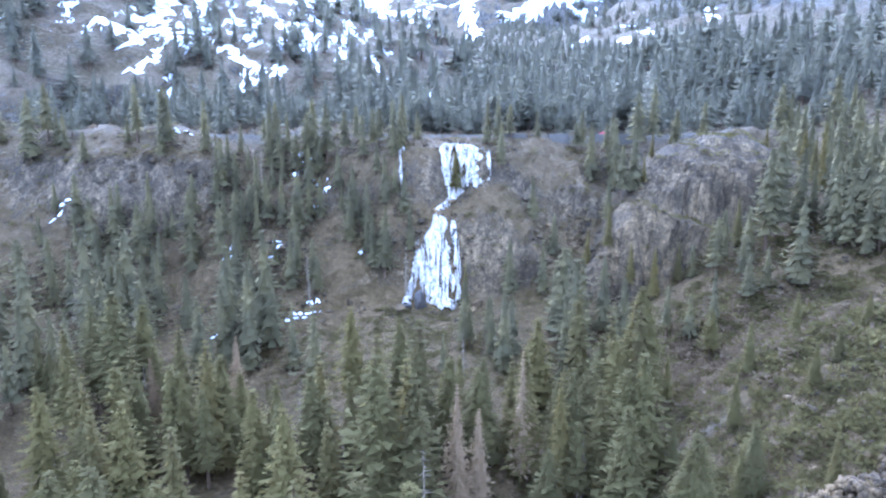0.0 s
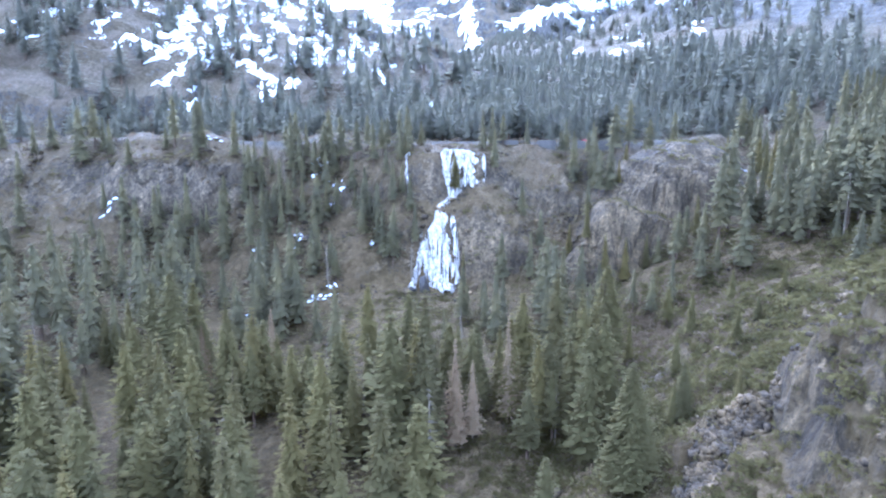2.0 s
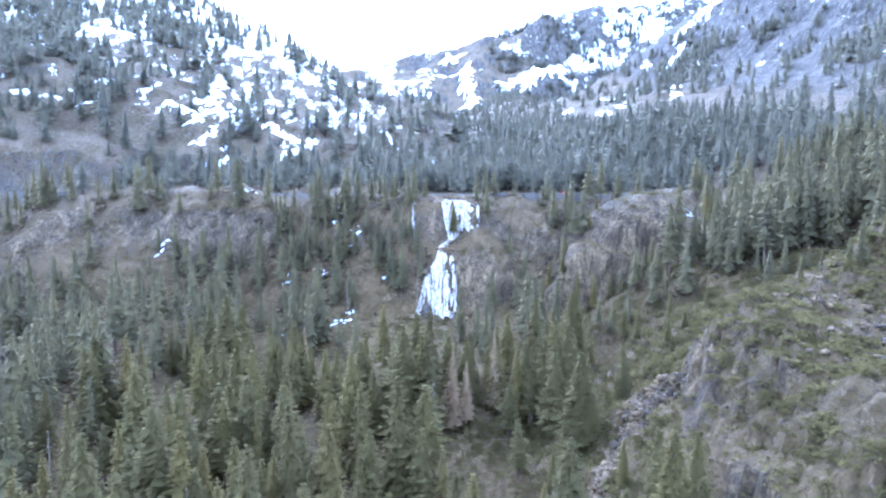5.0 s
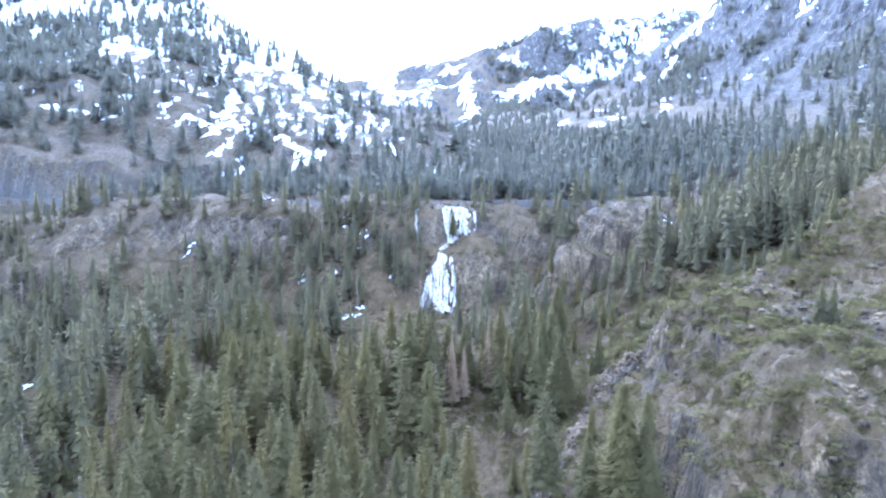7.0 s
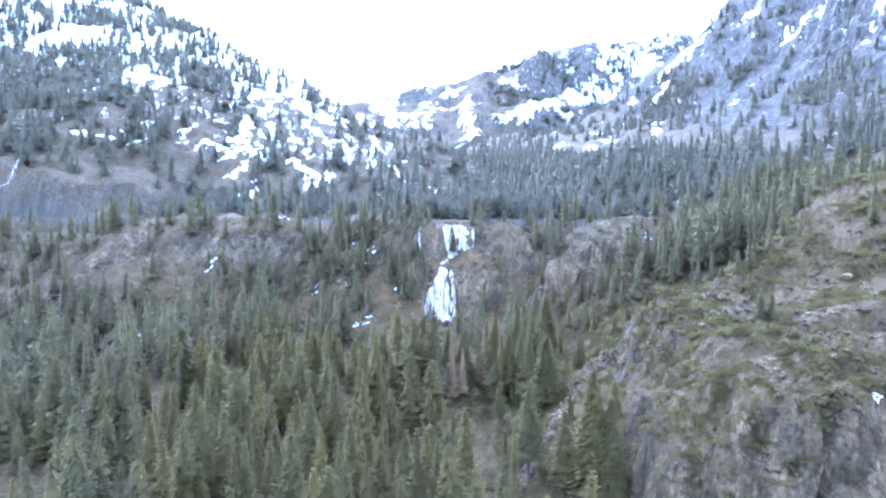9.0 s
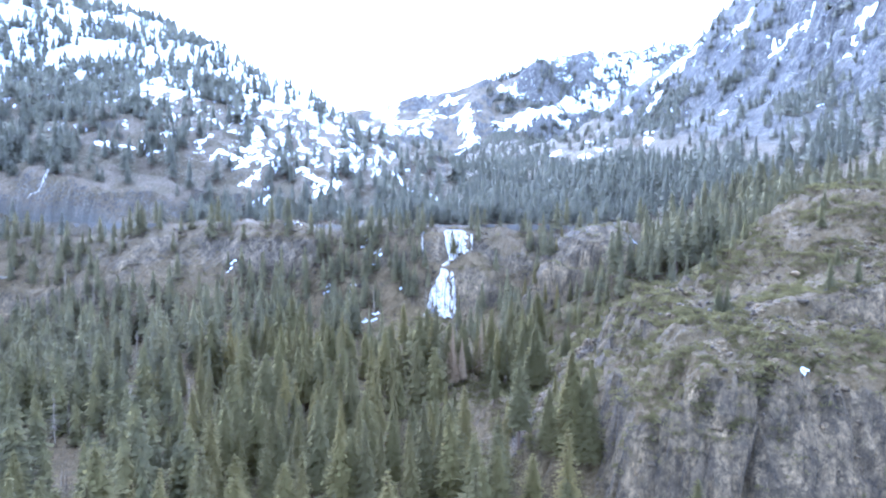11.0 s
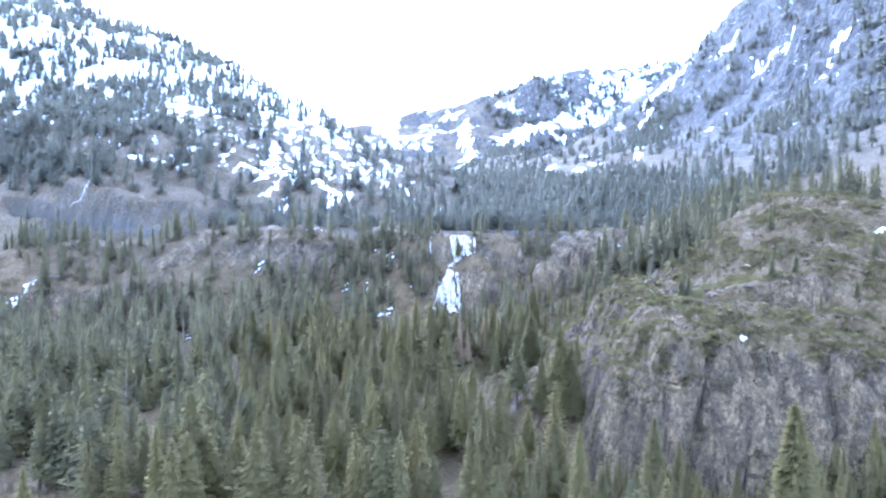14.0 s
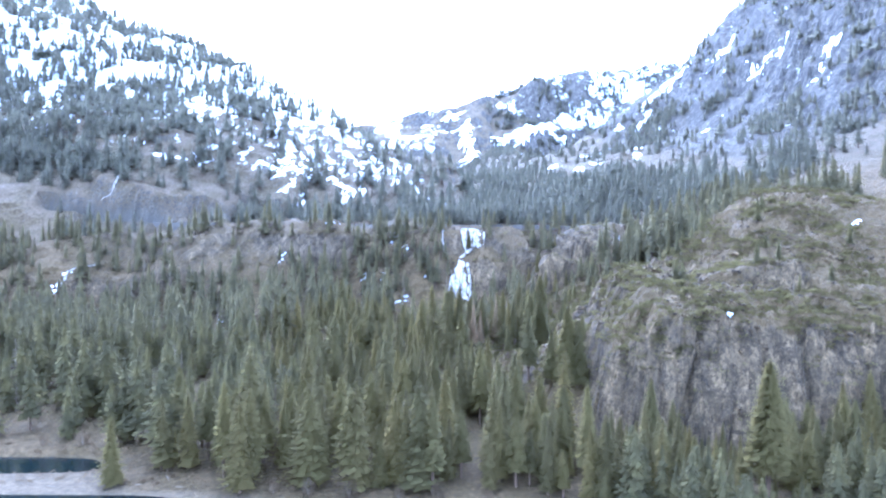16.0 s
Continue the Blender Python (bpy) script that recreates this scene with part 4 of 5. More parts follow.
def make_snag(seed, h):
    t = new("dead_tree")
    v, tr = trunk_geo(h, 0.38, 6, seed, 0.012)
    part("trunk", tri_mesh("trunk", v, tr, True), M_DEADWOOD, t)
    v, tr = snag_geo(h, 0.05, seed, 64)
    part("bare_crown", tri_mesh("bare_crown", v, tr), M_DEADWOOD, t)
    return tagged(t, "bare grey dead conifer with broken branches", "dead tree", "grey dead conifers")


snags = [make_snag(s, 26) for s in (61, 62, 63)]
snag_rng = np.random.RandomState(19)
spots = [(-56, 119, 33), (-31, 134, 22), (-137, 240, 26), (-144, 225, 22), (-4, 140, 27), (-120, 226, 24), (150, 205, 24), (182, 236, 20), (118, 122, 12), (123, 124, 14), (171.5, 25, 9)]
sx, sy = snag_rng.uniform(-330, 60, 400), snag_rng.uniform(25, 320, 400)
ok = tree_density(sx, sy) > 0.004
spots += [(a, b, snag_rng.uniform(15, 29)) for a, b in zip(sx[ok][:75], sy[ok][:75])]
for k, (x, y, h) in enumerate(spots):
    m = pose(x, y, land_at(x, y) - 0.3, snag_rng.uniform(-2, 2), snag_rng.uniform(-2, 2), snag_rng.uniform(0, 360))
    t = snags[k] if k < 3 else copy_thing(snags[k % 3], m)
    t.matrix_basis = m
    t.scale = (h / 26, h / 26, h / 26)


# ---------------------------------------------------------------- waterfall
def ribbon(name, stops, parent, cols=14, rows=60, lift=0.7, seed=0, rag=0.22, thin=-0.2):
    """Falling water laid over the rock. stops: y, x of the middle, half width; from the top down."""
    st = np.array(stops, float)
    u = np.linspace(0, 1, rows)
    k = np.linspace(0, 1, len(st))
    cy, cx, hw = (np.interp(u, k, st[:, c]) for c in range(3))
    v = np.linspace(-1, 1, cols)
    U, W = np.meshgrid(u, v, indexing="ij")
    el = 1 + rag * fbm(u * 11 + seed, u * 0 + 3.1, seed)[:, None] * 2
    er = 1 + rag * fbm(u * 11 + seed, u * 0 + 7.7, seed + 5)[:, None] * 2
    X = cx[:, None] + W * hw[:, None] * np.where(W < 0, el, er)
    Y = cy[:, None] + 0.0 * W
    Z = land(X.ravel(), Y.ravel()).reshape(X.shape)
    body = (1 - np.abs(W) ** 3)
    lump = 0.9 * ridged(X * 0.55, U * 7, seed + 9, 3) + 0.5 * vnoise(X * 1.6, U * 3, seed + 4)
    Z = Z + lift * (body * 2.6 - 0.75) + 0.45 * (lump + 0.5) * body
    Y = Y - 0.5 * body - 0.5 * lump * body
    i = (np.arange(rows - 1)[:, None] * cols + np.arange(cols - 1)[None, :]).ravel()
    tris = np.concatenate([np.stack([i, i + cols, i + cols + 1], 1), np.stack([i, i + cols + 1, i + 1], 1)])
    # leave gaps where wet rock stands between the strands
    cx_, cu = X.ravel()[tris].mean(1), U.ravel()[tris].mean(1)
    veil = 0.85 * fbm(cx_ * 2.0 + seed, cu * 5.0, seed + 40, 3) + 0.3 * vnoise(cx_ * 0.35, cu * 8, seed + 60)
    tris = tris[veil > thin]
    return part(name, tri_mesh(name, np.stack([X, Y, Z], 2).reshape(-1, 3), tris, True), M_FALL, parent)


falls = tagged(new("waterfall"), "white cascade foaming down granite ledges in two drops", "waterfall")
ribbon("upper_fall", [(304.5, 9, 9), (302, 9, 9.5), (299, 8, 9), (296, 10, 7.5), (293.5, 9, 6)], falls, 72, 110, 0.8, 1, 0.26, -0.13)
ribbon("upper_fall", [(304, 1.5, 3), (301, 0.8, 2.4), (297, 1.8, 1.8), (294, 3, 1.6), (292, 4, 1.5)], falls, 10, 60, 0.8, 2)
ribbon("upper_fall", [(304.5, 19, 2.2), (301, 20.5, 1.2), (298, 21, 0.8), (295, 20, 0.5)], falls, 8, 40, 0.6, 3, 0.4)
ribbon("chute", [(293.5, 7, 3.2), (292, 4.5, 2.2), (290, 1.5, 1.8), (288, -2.5, 2.0), (286, -2.5, 2.6), (284, -1.5, 3.2)], falls, 10, 50, 0.8, 4)
ribbon("lower_fall", [(285.5, -1, 2.6), (283, -2, 4.4), (280, -3.6, 6.4), (276, -4.4, 7.4), (272, -3, 7.2), (268, -1.0, 6.2), (265.5, 0.2, 5.6), (263.5, 1, 4.4), (261, 1.5, 2)], falls, 72, 140, 0.9, 5, 0.38, -0.24)
ribbon("lower_fall", [(284, 4, 1.2), (280, 5.5, 1.6), (275, 6, 1.7), (270, 6, 1.4), (265.5, 6.5, 1.6)], falls, 8, 60, 0.8, 6, 0.4)
ribbon("lower_fall", [(278, -9.5, 1.6), (274, -11, 1.8), (271, -12.5, 1.7), (268, -14.2, 1.7), (265, -15, 2.0), (263, -15.2, 1.4)], falls, 8, 50, 0.9, 7, 0.35)
ribbon("side_stream", [(306, -18, 0.9), (302, -19.5, 0.8), (297, -18.5, 0.7), (292, -18, 0.5)], falls, 6, 40, 0.7, 8, 0.5)
ribbon("side_stream", [(306, -347, 0.9), (301, -348, 1.1), (296, -348, 0.8), (291, -349, 0.3), (288, -358, 0.3), (284, -366, 1.2), (278, -368, 1.4), (272, -371, 0.7)], falls, 6, 40, 0.7, 9, 0.5)

stream = tagged(new("mountain_stream"), "thin white meltwater stream running down the rock cut", "stream")
ribbon("rill", [(402, -372, 0.9), (399, -376, 0.8), (396.5, -380, 1.1), (394, -384, 0.9), (391.5, -388, 1.0), (389, -393, 0.8)], stream, 6, 50, 0.7, 11, 0.5)


# ---------------------------------------------------------------- snow patches
def snow_patch(x, y, rx, ry, turn, seed, lift=0.55):
    """A ragged sheet of snow laid on the ground: thick in the middle, thin at its edge."""
    rings, segs = 5, 48
    a = np.arange(segs) * 2 * np.pi / segs
    edge = np.clip(0.85 + 2.5 * fbm(np.cos(a) * 3.4 + seed * 3.1, np.sin(a) * 3.4 + seed, 200 + seed, 5), 0.12, 2)
    c, s = math.cos(radians(turn)), math.sin(radians(turn))
    rr = np.linspace(0, 1, rings + 1)[1:]
    lx, ly = (np.outer(rr, edge * np.cos(a)) * rx).ravel(), (np.outer(rr, edge * np.sin(a)) * ry).ravel()
    lx, ly = np.append(0, lx), np.append(0, ly)
    depth = np.append(1, np.repeat(1 - rr ** 4, segs))
    px, py = x + c * lx - s * ly, y + s * lx + c * ly
    cz = land(px, py)
    pz = cz + lift * (depth * 1.4 - 0.4)
    t = [(0, 1 + j, 1 + (j + 1) % segs) for j in range(segs)]
    for k in range(rings - 1):
        for j in range(segs):
            p, q = 1 + k * segs + j, 1 + k * segs + (j + 1) % segs
            t += [(p, p + segs, q + segs), (p, q + segs, q)]
    ob = part("snow_patch", tri_mesh("snow_patch", np.stack([px, py, pz], 1), np.array(t), True), M_SNOW)
    return tagged(ob, "old white snow patch melting on the slope", "snow", "snow patches on the slopes")


PATCHES = [(-170, 296, 3.5, 3, 0), (-67, 318, 3, 4, 20), (-64, 313, 4, 2.5, 0), (-60, 309, 2, 4, 40), (-56, 304, 3, 6, 10), (-58, 253, 3, 5, 0), (-52, 258, 2.5, 3, 30),
           (-76, 285, 5, 2.5, 0), (-92, 286, 3, 5, 20), (-85, 246, 3, 5, 0), (-35, 280, 2.5, 4, 0), (146, 289, 2.6, 2.2, 30), (-176, 378, 6, 3, 10), (-150, 372, 6, 3, 0),
           (-128, 326, 5, 2.2, 0), (-200, 246, 7, 4, 0), (-186, 222, 8, 3.5, 8), (-206, 233, 4, 3, 30), (-212, 179, 5, 4, 0), (128, 5.5, 3.0, 1.8, 30), (247, 95, 7.5, 4.5, 10),
           (-5, 52, 2.2, 4, 0), (-199, 221, 7, 3, 0), (-273, 199, 5, 3, 0), (-216, 175, 4, 3, 0), (-366, 280, 6, 7, 0), (-374, 272, 4, 5, 0)]
for k, (x, y, rx, ry, turn) in enumerate(PATCHES):
    if 240 < y < 330:
        for q in range(5):
            snow_patch(x + (q - 2) * rx * 0.5, y + ((q * 3) % 5 - 2) * 1.3, rx * (0.3 + 0.07 * (q % 3)), ry * 0.16, turn, 7 * k + q, 0.4)
    else:
        for q in range(1 if y < 150 else 3):
            snow_patch(x + (q - 1) * rx * 0.6 * (y > 150), y + (q % 2) * ry * 0.5, rx * 0.5, ry * 0.42, turn + 20 * q, 7 * k + q)
HIGH = [(625, 1180, 26, 12, 20), (623, 928, 9, 22, -30), (608, 945, 9, 18, -30), (601, 982, 8, 12, 10), (613, 789, 7, 7, 0), (640, 800, 9, 14, -30), (488, 692, 3, 20, 60),
        (352, 930, 8, 20, -12), (336, 870, 7, 24, -8), (356, 945, 14, 5, 10), (244, 607, 3, 26, -35), (222, 570, 3, 14, -30), (269, 895, 14, 6, 10), (235, 877, 9, 7, 0), (224, 1110, 20, 12, 10), (320, 1150, 36, 9, 14),
        (481, 1269, 34, 10, 20), (541, 1283, 44, 14, 24), (507, 1275, 24, 10, 20), (398, 1228, 10, 24, -20), (452, 1213, 12, 24, -30), (430, 1190, 8, 20, -35), (447, 1080, 6, 18, -40), (487, 939, 5, 14, -40), (300, 1000, 18, 6, 0), (190, 1000, 14, 7, 0)]
for k, (x, y, rx, ry, turn) in enumerate(HIGH):
    snow_patch(x, y, rx, ry, turn, 60 + k, 2.2)
FAR = [(76, 2481, 30, 40, 0), (86, 2430, 20, 42, 0), (96, 2380, 16, 38, 0), (104, 2325, 28, 28, 0), (112, 2250, 46, 22, 0), (261, 2418, 52, 16, 10), (330, 2411, 46, 20, 10), (386, 2405, 40, 18, 15), (223, 2386, 30, 12, 0),
       (-150, 2480, 50, 9, 0), (-10, 2520, 50, 10, 0), (30, 2600, 40, 16, 0), (-120, 2600, 60, 14, 0)]
for k, (x, y, rx, ry, turn) in enumerate(FAR):
    snow_patch(x, y, rx, ry, turn, 130 + k, 7)
GULLY = [(-215, 512, 5, 26, -14), (-224, 548, 9, 24, 10), (-232, 585, 14, 20, 0), (-206, 480, 5, 16, -22), (-192, 463, 4, 14, -30), (-197, 560, 6, 34, 4), (-190, 520, 5, 20, -8), (-238, 500, 13, 6, 10),
         (-143, 497, 14, 6, -12), (-133, 482, 5, 10, -30), (-155, 512, 8, 5, 0), (-119, 500, 5, 10, 0), (-120, 561, 8, 16, -20), (-94, 600, 12, 10, 0), (-60, 575, 8, 9, 20), (-165, 560, 14, 5, 5),
         (-150, 600, 10, 12, 0), (-305, 478, 4, 10, -30), (-318, 486, 6, 8, -20), (-360, 470, 8, 4, 0), (-338, 474, 10, 4, 10), (-40, 545, 10, 5, 0), (-12, 560, 7, 5, 0), (-8, 500, 5, 14, 10)]
for k, (x, y, rx, ry, turn) in enumerate(GULLY):
    for q in range(3):
        a = radians(turn) + (0 if ry > rx else 1.57)
        snow_patch(x + (q - 1) * 0.55 * max(rx, ry) * -math.sin(a), y + (q - 1) * 0.55 * max(rx, ry) * math.cos(a), rx * (0.5 if rx > ry else 0.62), ry * (0.5 if ry > rx else 0.62), turn + 25 * (q - 1), 90 + 3 * k + q, 1.2)


# ---------------------------------------------------------------- boulders and talus
def icosphere(level):
    bm = bmesh.new()
    bmesh.ops.create_icosphere(bm, subdivisions=level, radius=1.0)
    bm.verts.ensure_lookup_table()
    v = np.array([q.co[:] for q in bm.verts])
    t = np.array([[w.index for w in f.verts] for f in bm.faces])
    bm.free()
    return v, t


def rock_geo(seed, level=2):
    """An angular block: a ball cut by a few planes."""
    rs = np.random.RandomState(seed)
    v, t = icosphere(level)
    for k in range(9):
        n = rs.normal(size=3)
        n /= np.linalg.norm(n)
        d = v @ n
        cut = rs.uniform(0.34, 0.72)
        v = v - np.outer(np.clip(d - cut, 0, None), n)
    return v * rs.uniform(0.8, 1.6, 3) * np.array([1, 1, 0.85]), t


def box(cx, cy, cz, sx, sy, sz, taper=1.0):
    v = [(cx + a * sx / 2 * (taper if c > 0 else 1), cy + b * sy / 2 * (taper if c > 0 else 1), cz + c * sz / 2) for c in (-1, 1) for a, b in ((-1, -1), (1, -1), (1, 1), (-1, 1))]
    t = [(0, 2, 1), (0, 3, 2), (4, 5, 6), (4, 6, 7)] + [q for i in range(4) for q in ((i, (i + 1) % 4, 4 + (i + 1) % 4), (i, 4 + (i + 1) % 4, 4 + i))]
    return np.array(v), np.array(t)


def block_geo(seed):
    """A broken block: six uneven faces."""
    rs = np.random.RandomState(seed)
    v, t = box(0, 0, 0, 1.7, 1.3, 1.2, rs.uniform(0.6, 0.95))
    return v + rs.normal(0, 0.17, v.shape), t


def place_many(n, seed, weight, area):
    rs = np.random.RandomState(seed)
    x, y = rs.uniform(area[0], area[1], n * 12), rs.uniform(area[2], area[3], n * 12)
    keep = rs.rand(n * 12) < weight(x, y)
    x, y = x[keep][:n], y[keep][:n]
    return x, y, land(x, y), rs


def talus_weight(x, y):
    """A chute of blocks that runs down the flank of the bluff and turns towards the lake."""
    mid = np.interp(x, [22, 32, 45, 56, 66, 80, 92], [49, 61, 80, 97, 106, 109, 118])
    wide = 3.4 + 0.06 * (90 - x) + 1.8 * vnoise(x / 9, x * 0, 5)
    return np.exp(-((y - mid) / wide) ** 4) * sstep(x, 18, 26) * (1 - sstep(x, 86, 94))


tx, ty, tz, trs = place_many(4200, 71, talus_weight, (15, 100, 35, 125))
size = 0.32 + 1.3 * trs.beta(1.1, 4.5, len(tx))
which, turn, flat_ = trs.randint(0, 5, len(tx)), trs.uniform(0, 6.28, len(tx)), trs.uniform(0.8, 1.3, len(tx))
stones = [block_geo(s) for s in range(5)]
talus = tagged(new("talus"), "pale grey broken granite blocks sliding down a chute", "talus")
large = np.argsort(-size)[:280]
small = np.setdiff1d(np.arange(len(tx)), large)
v, t = join_many(stones, np.stack([tx, ty, tz + 0.1 * size, size, size * flat_, turn, which], 1)[small])
tagged(part("rubble", tri_mesh("rubble", v, t), M_ROCK, talus), "small broken granite between the blocks", kind="stuff")
stone_meshes = [tri_mesh("block", *g) for g in stones]
for k in large:
    ob = part("block", stone_meshes[which[k]], M_ROCK, talus)
    ob.matrix_basis = pose(tx[k], ty[k], tz[k] + 0.1 * size[k], 0, 0, math.degrees(turn[k]))
    ob.scale = (size[k] * flat_[k], size[k] * flat_[k], size[k])


def outcrop_weight(x, y):
    b = np.exp(-((x - 185) / 110) ** 4 - ((y - 85) / 105) ** 4) * 0.5
    step = sstep(y, 240, 262) * (1 - sstep(y, 315, 330)) * (1 - sstep(x, 75, 100)) * 0.6
    return np.clip(np.maximum(b, step), 0, 1) * sstep(fbm(x / 22, y / 22, 301), -0.1, 0.2)


tx, ty, tz, trs = place_many(5200, 73, outcrop_weight, (-340, 310, -25, 330))
size = 0.5 + 1.6 * trs.beta(1.1, 4, len(tx))
v, t = join_many([block_geo(s) for s in range(5, 10)], np.stack([tx, ty, tz, size * 0.8, size * trs.uniform(0.8, 1.4, len(tx)), trs.uniform(0, 6.28, len(tx)), trs.randint(0, 5, len(tx))], 1))
tagged(part("loose_rocks", tri_mesh("loose_rocks", v, t), M_ROCK), "grey weathered granite rocks lying on the ledges", "rocks", kind="stuff")

boulders = [part("boulder", tri_mesh("boulder", *rock_geo(400 + s, 3)), M_ROCK) for s in range(4)]
for ob in boulders:
    tagged(ob, "large weathered grey granite boulder on the slope", "boulder", "large granite boulders")
brs = np.random.RandomState(29)
BIG = [(152, 41, 3.4), (-17, 261, 2.2), (12, 261, 2.4), (-2, 287, 2.6), (-2, 120, 2.4), (30, 130, 2.4), (3.5, 290.5, 2.6), (14, 264, 2.6)]
bx, by, bz, _ = place_many(13, 75, outcrop_weight, (70, 300, 0, 190))
BIG += [(a, b, brs.uniform(1.2, 2.2)) for a, b in zip(bx, by)]
for k, (x, y, s) in enumerate(BIG):
    m = pose(x, y, land_at(x, y) + 0.15 * s, brs.uniform(-15, 15), brs.uniform(-15, 15), brs.uniform(0, 360))
    ob = boulders[k] if k < 4 else copy_thing(boulders[k % 4], m)
    ob.matrix_basis = m
    ob.scale = (s, s * brs.uniform(0.8, 1.2), s * brs.uniform(0.7, 1.0))


for k, (x, y, sx_, sy_, sz_) in enumerate(((-8.8, 262.6, 3.4, 2.6, 8.0), (-1.5, 288.5, 3.0, 2.2, 2.0), (4.5, 281, 1.3, 1.4, 4.5), (-14.5, 262.5, 2.0, 1.6, 1.5))):
    ob = part("wet_boulder", tri_mesh("wet_boulder", *rock_geo(430 + k, 3)), M_WET)
    ob.matrix_basis = pose(x, y, land_at(x, y) + 0.35 * sz_, 6, -4, 70 * k)
    ob.scale = (sx_ * 0.85, sy_ * 0.85, sz_ * 0.85)
    tagged(ob, "dark wet boulder splitting the strands of the waterfall", "boulder", "wet boulders in the falls")


# ---------------------------------------------------------------- brush
def bush_geo(seed, leaves=30, flat=0.45):
    rs = np.random.RandomState(seed)
    V, T = [], []
    for k in range(leaves):
        n = rs.normal(size=3)
        n[2] = abs(n[2])
        n /= np.linalg.norm(n)
        p = n * np.array([1, 1, flat]) * rs.uniform(0.7, 1.08)
        a, b = rs.normal(size=3), rs.normal(size=3)
        s = rs.uniform(0.2, 0.35)
        a, b = a / np.linalg.norm(a) * s, b / np.linalg.norm(b) * s
        V += [p + a, p + b, p - a * 0.6 - b * 0.6]
        T.append((3 * k, 3 * k + 1, 3 * k + 2))
    return np.array(V), np.array(T)


def bluff_top(x, y):
    return 1.0 * ((x > 80) & (x < 330) & (y > -15) & (y < 210))


def brush_weight(x, y):
    sl = slope_at(x, y)
    mats = 0.1 + 0.9 * sstep(fbm(x / 17, y / 17, 311, 5), -0.1, 0.02)
    b = 0.75 * np.exp(-((x - 185) / 125) ** 6 - ((y - 85) / 125) ** 6)
    side = sstep(x, 15, 45) * (1 - sstep(x, 150, 190)) * sstep(y, 95, 125) * (1 - sstep(y, 240, 265))
    step = sstep(y, 225, 250) * (1 - sstep(y, 325, 335)) * (1 - sstep(x, 80, 110)) * 0.3
    step = np.maximum(step, 0.8 * np.exp(-((x + 18) / 50) ** 4 - ((y - 234) / 30) ** 4))
    ledge = 0.9 * np.exp(-((x - 104) / 24) ** 4 - ((y - 264) / 9) ** 4) + 0.5 * np.exp(-((x - 130) / 30) ** 4 - ((y - 290) / 14) ** 4)
    mound = 0.7 * np.exp(-((x + 14) / 44) ** 4 - ((y - 236) / 24) ** 4)
    mats = np.maximum(mats, 0.8 * (mound > 0.2))
    return np.clip(np.maximum(np.maximum(b, side), np.maximum(step, np.maximum(ledge, mound))), 0, 1) * mats * (1 - 0.72 * sstep(sl, 1.2, 2.0)) * (1 - 0.8 * talus_weight(x, y))


# clumps of brush that cling to the ledges of the cliff: x, y, reach
LEDGE_CLUMPS = ((73.8, 5, 3.5), (81, 2, 3.5), (89.6, 0.2, 4), (98.7, 12.8, 4.5), (119, 19, 5), (104, 0, 4), (114, -5, 3), (73.4, 19.5, 4.5), (79, 13.3, 4.5), (111, 2.7, 4), (88, 23, 5), (81, 37, 5), (66, 32, 3), (97.4, -4.4, 3), (65, 8.3, 3))


def ledge_weight(x, y):
    return np.max([np.exp(-((x - a) ** 2 + (y - b) ** 2) / (r * r)) for a, b, r in LEDGE_CLUMPS], 0)


def grow_brush(name, runs, material, label):
    """Many low bushes as one mesh. runs: bush shapes, and the places of each."""
    V, N = [], []
    for shapes, places in runs:
        V.append(join_many(shapes, places))
        N.append(join_puffs(shapes, places))
    v, t = merge_geo(*V)
    return tagged(part(name, add_puff(tri_mesh(name, v, t), np.concatenate(N)), material), label, "brush", kind="stuff")


def bush_places(n, seed, weight, area, low, high, slim, stout):
    x, y, z, rs = place_many(n, seed, weight, area)
    size = low + high * rs.beta(1.5, 2.7, len(x))
    return np.stack([x, y, z - 0.1, size, size * rs.uniform(slim, stout, len(x)), rs.uniform(0, 6.28, len(x)), rs.randint(0, 6, len(x))], 1)


grow_brush("manzanita_brush", [
    ([bush_geo(s, 28, 0.55) for s in range(6)], bush_places(3400, 77, lambda a, b: brush_weight(a, b) * (1 - bluff_top(a, b)), (-340, 330, -25, 330), 0.8, 1.9, 0.9, 1.5)),
    ([bush_geo(s, 28, 0.55) for s in range(6, 12)], bush_places(7600, 78, lambda a, b: brush_weight(a, b) * bluff_top(a, b), (60, 330, -15, 210), 0.9, 2.1, 0.9, 1.5)),
    ([bush_geo(s, 28, 0.6) for s in range(12, 18)], bush_places(560, 84, ledge_weight, (55, 130, -12, 50), 0.8, 1.4, 0.9, 1.4)),
], M_BRUSH, "low yellow-green manzanita mats over the granite")


def slope_weight(x, y):
    s = sstep(x, 14, 34) * (1 - 0.75 * sstep(x + 0.35 * (100 - y), 68, 84) * (1 - sstep(y, 105, 118))) * (1 - sstep(x, 112, 128) * (1 - sstep(y, 150, 175))) * (1 - sstep(x, 165, 178)) * sstep(y, 40, 62) * (1 - sstep(y, 215, 240))
    s = np.maximum(s, 0.7 * np.exp(-((x - 8) / 22) ** 4 - ((y - 140) / 28) ** 4))
    return s * (0.35 + 0.65 * sstep(fbm(x / 15, y / 15, 321), -0.2, 0.0)) * (1 - 0.97 * talus_weight(x, y)) * (1 - np.exp(-((y - np.interp(x, [40, 47, 52, 57, 61, 66, 74], [160, 158.7, 155.5, 152.4, 152, 153.8, 156])) / 2.2) ** 4) * (x > 42) * (x < 72)) * (1 - 0.8 * sstep(slope_at(x, y), 1.3, 2.0))


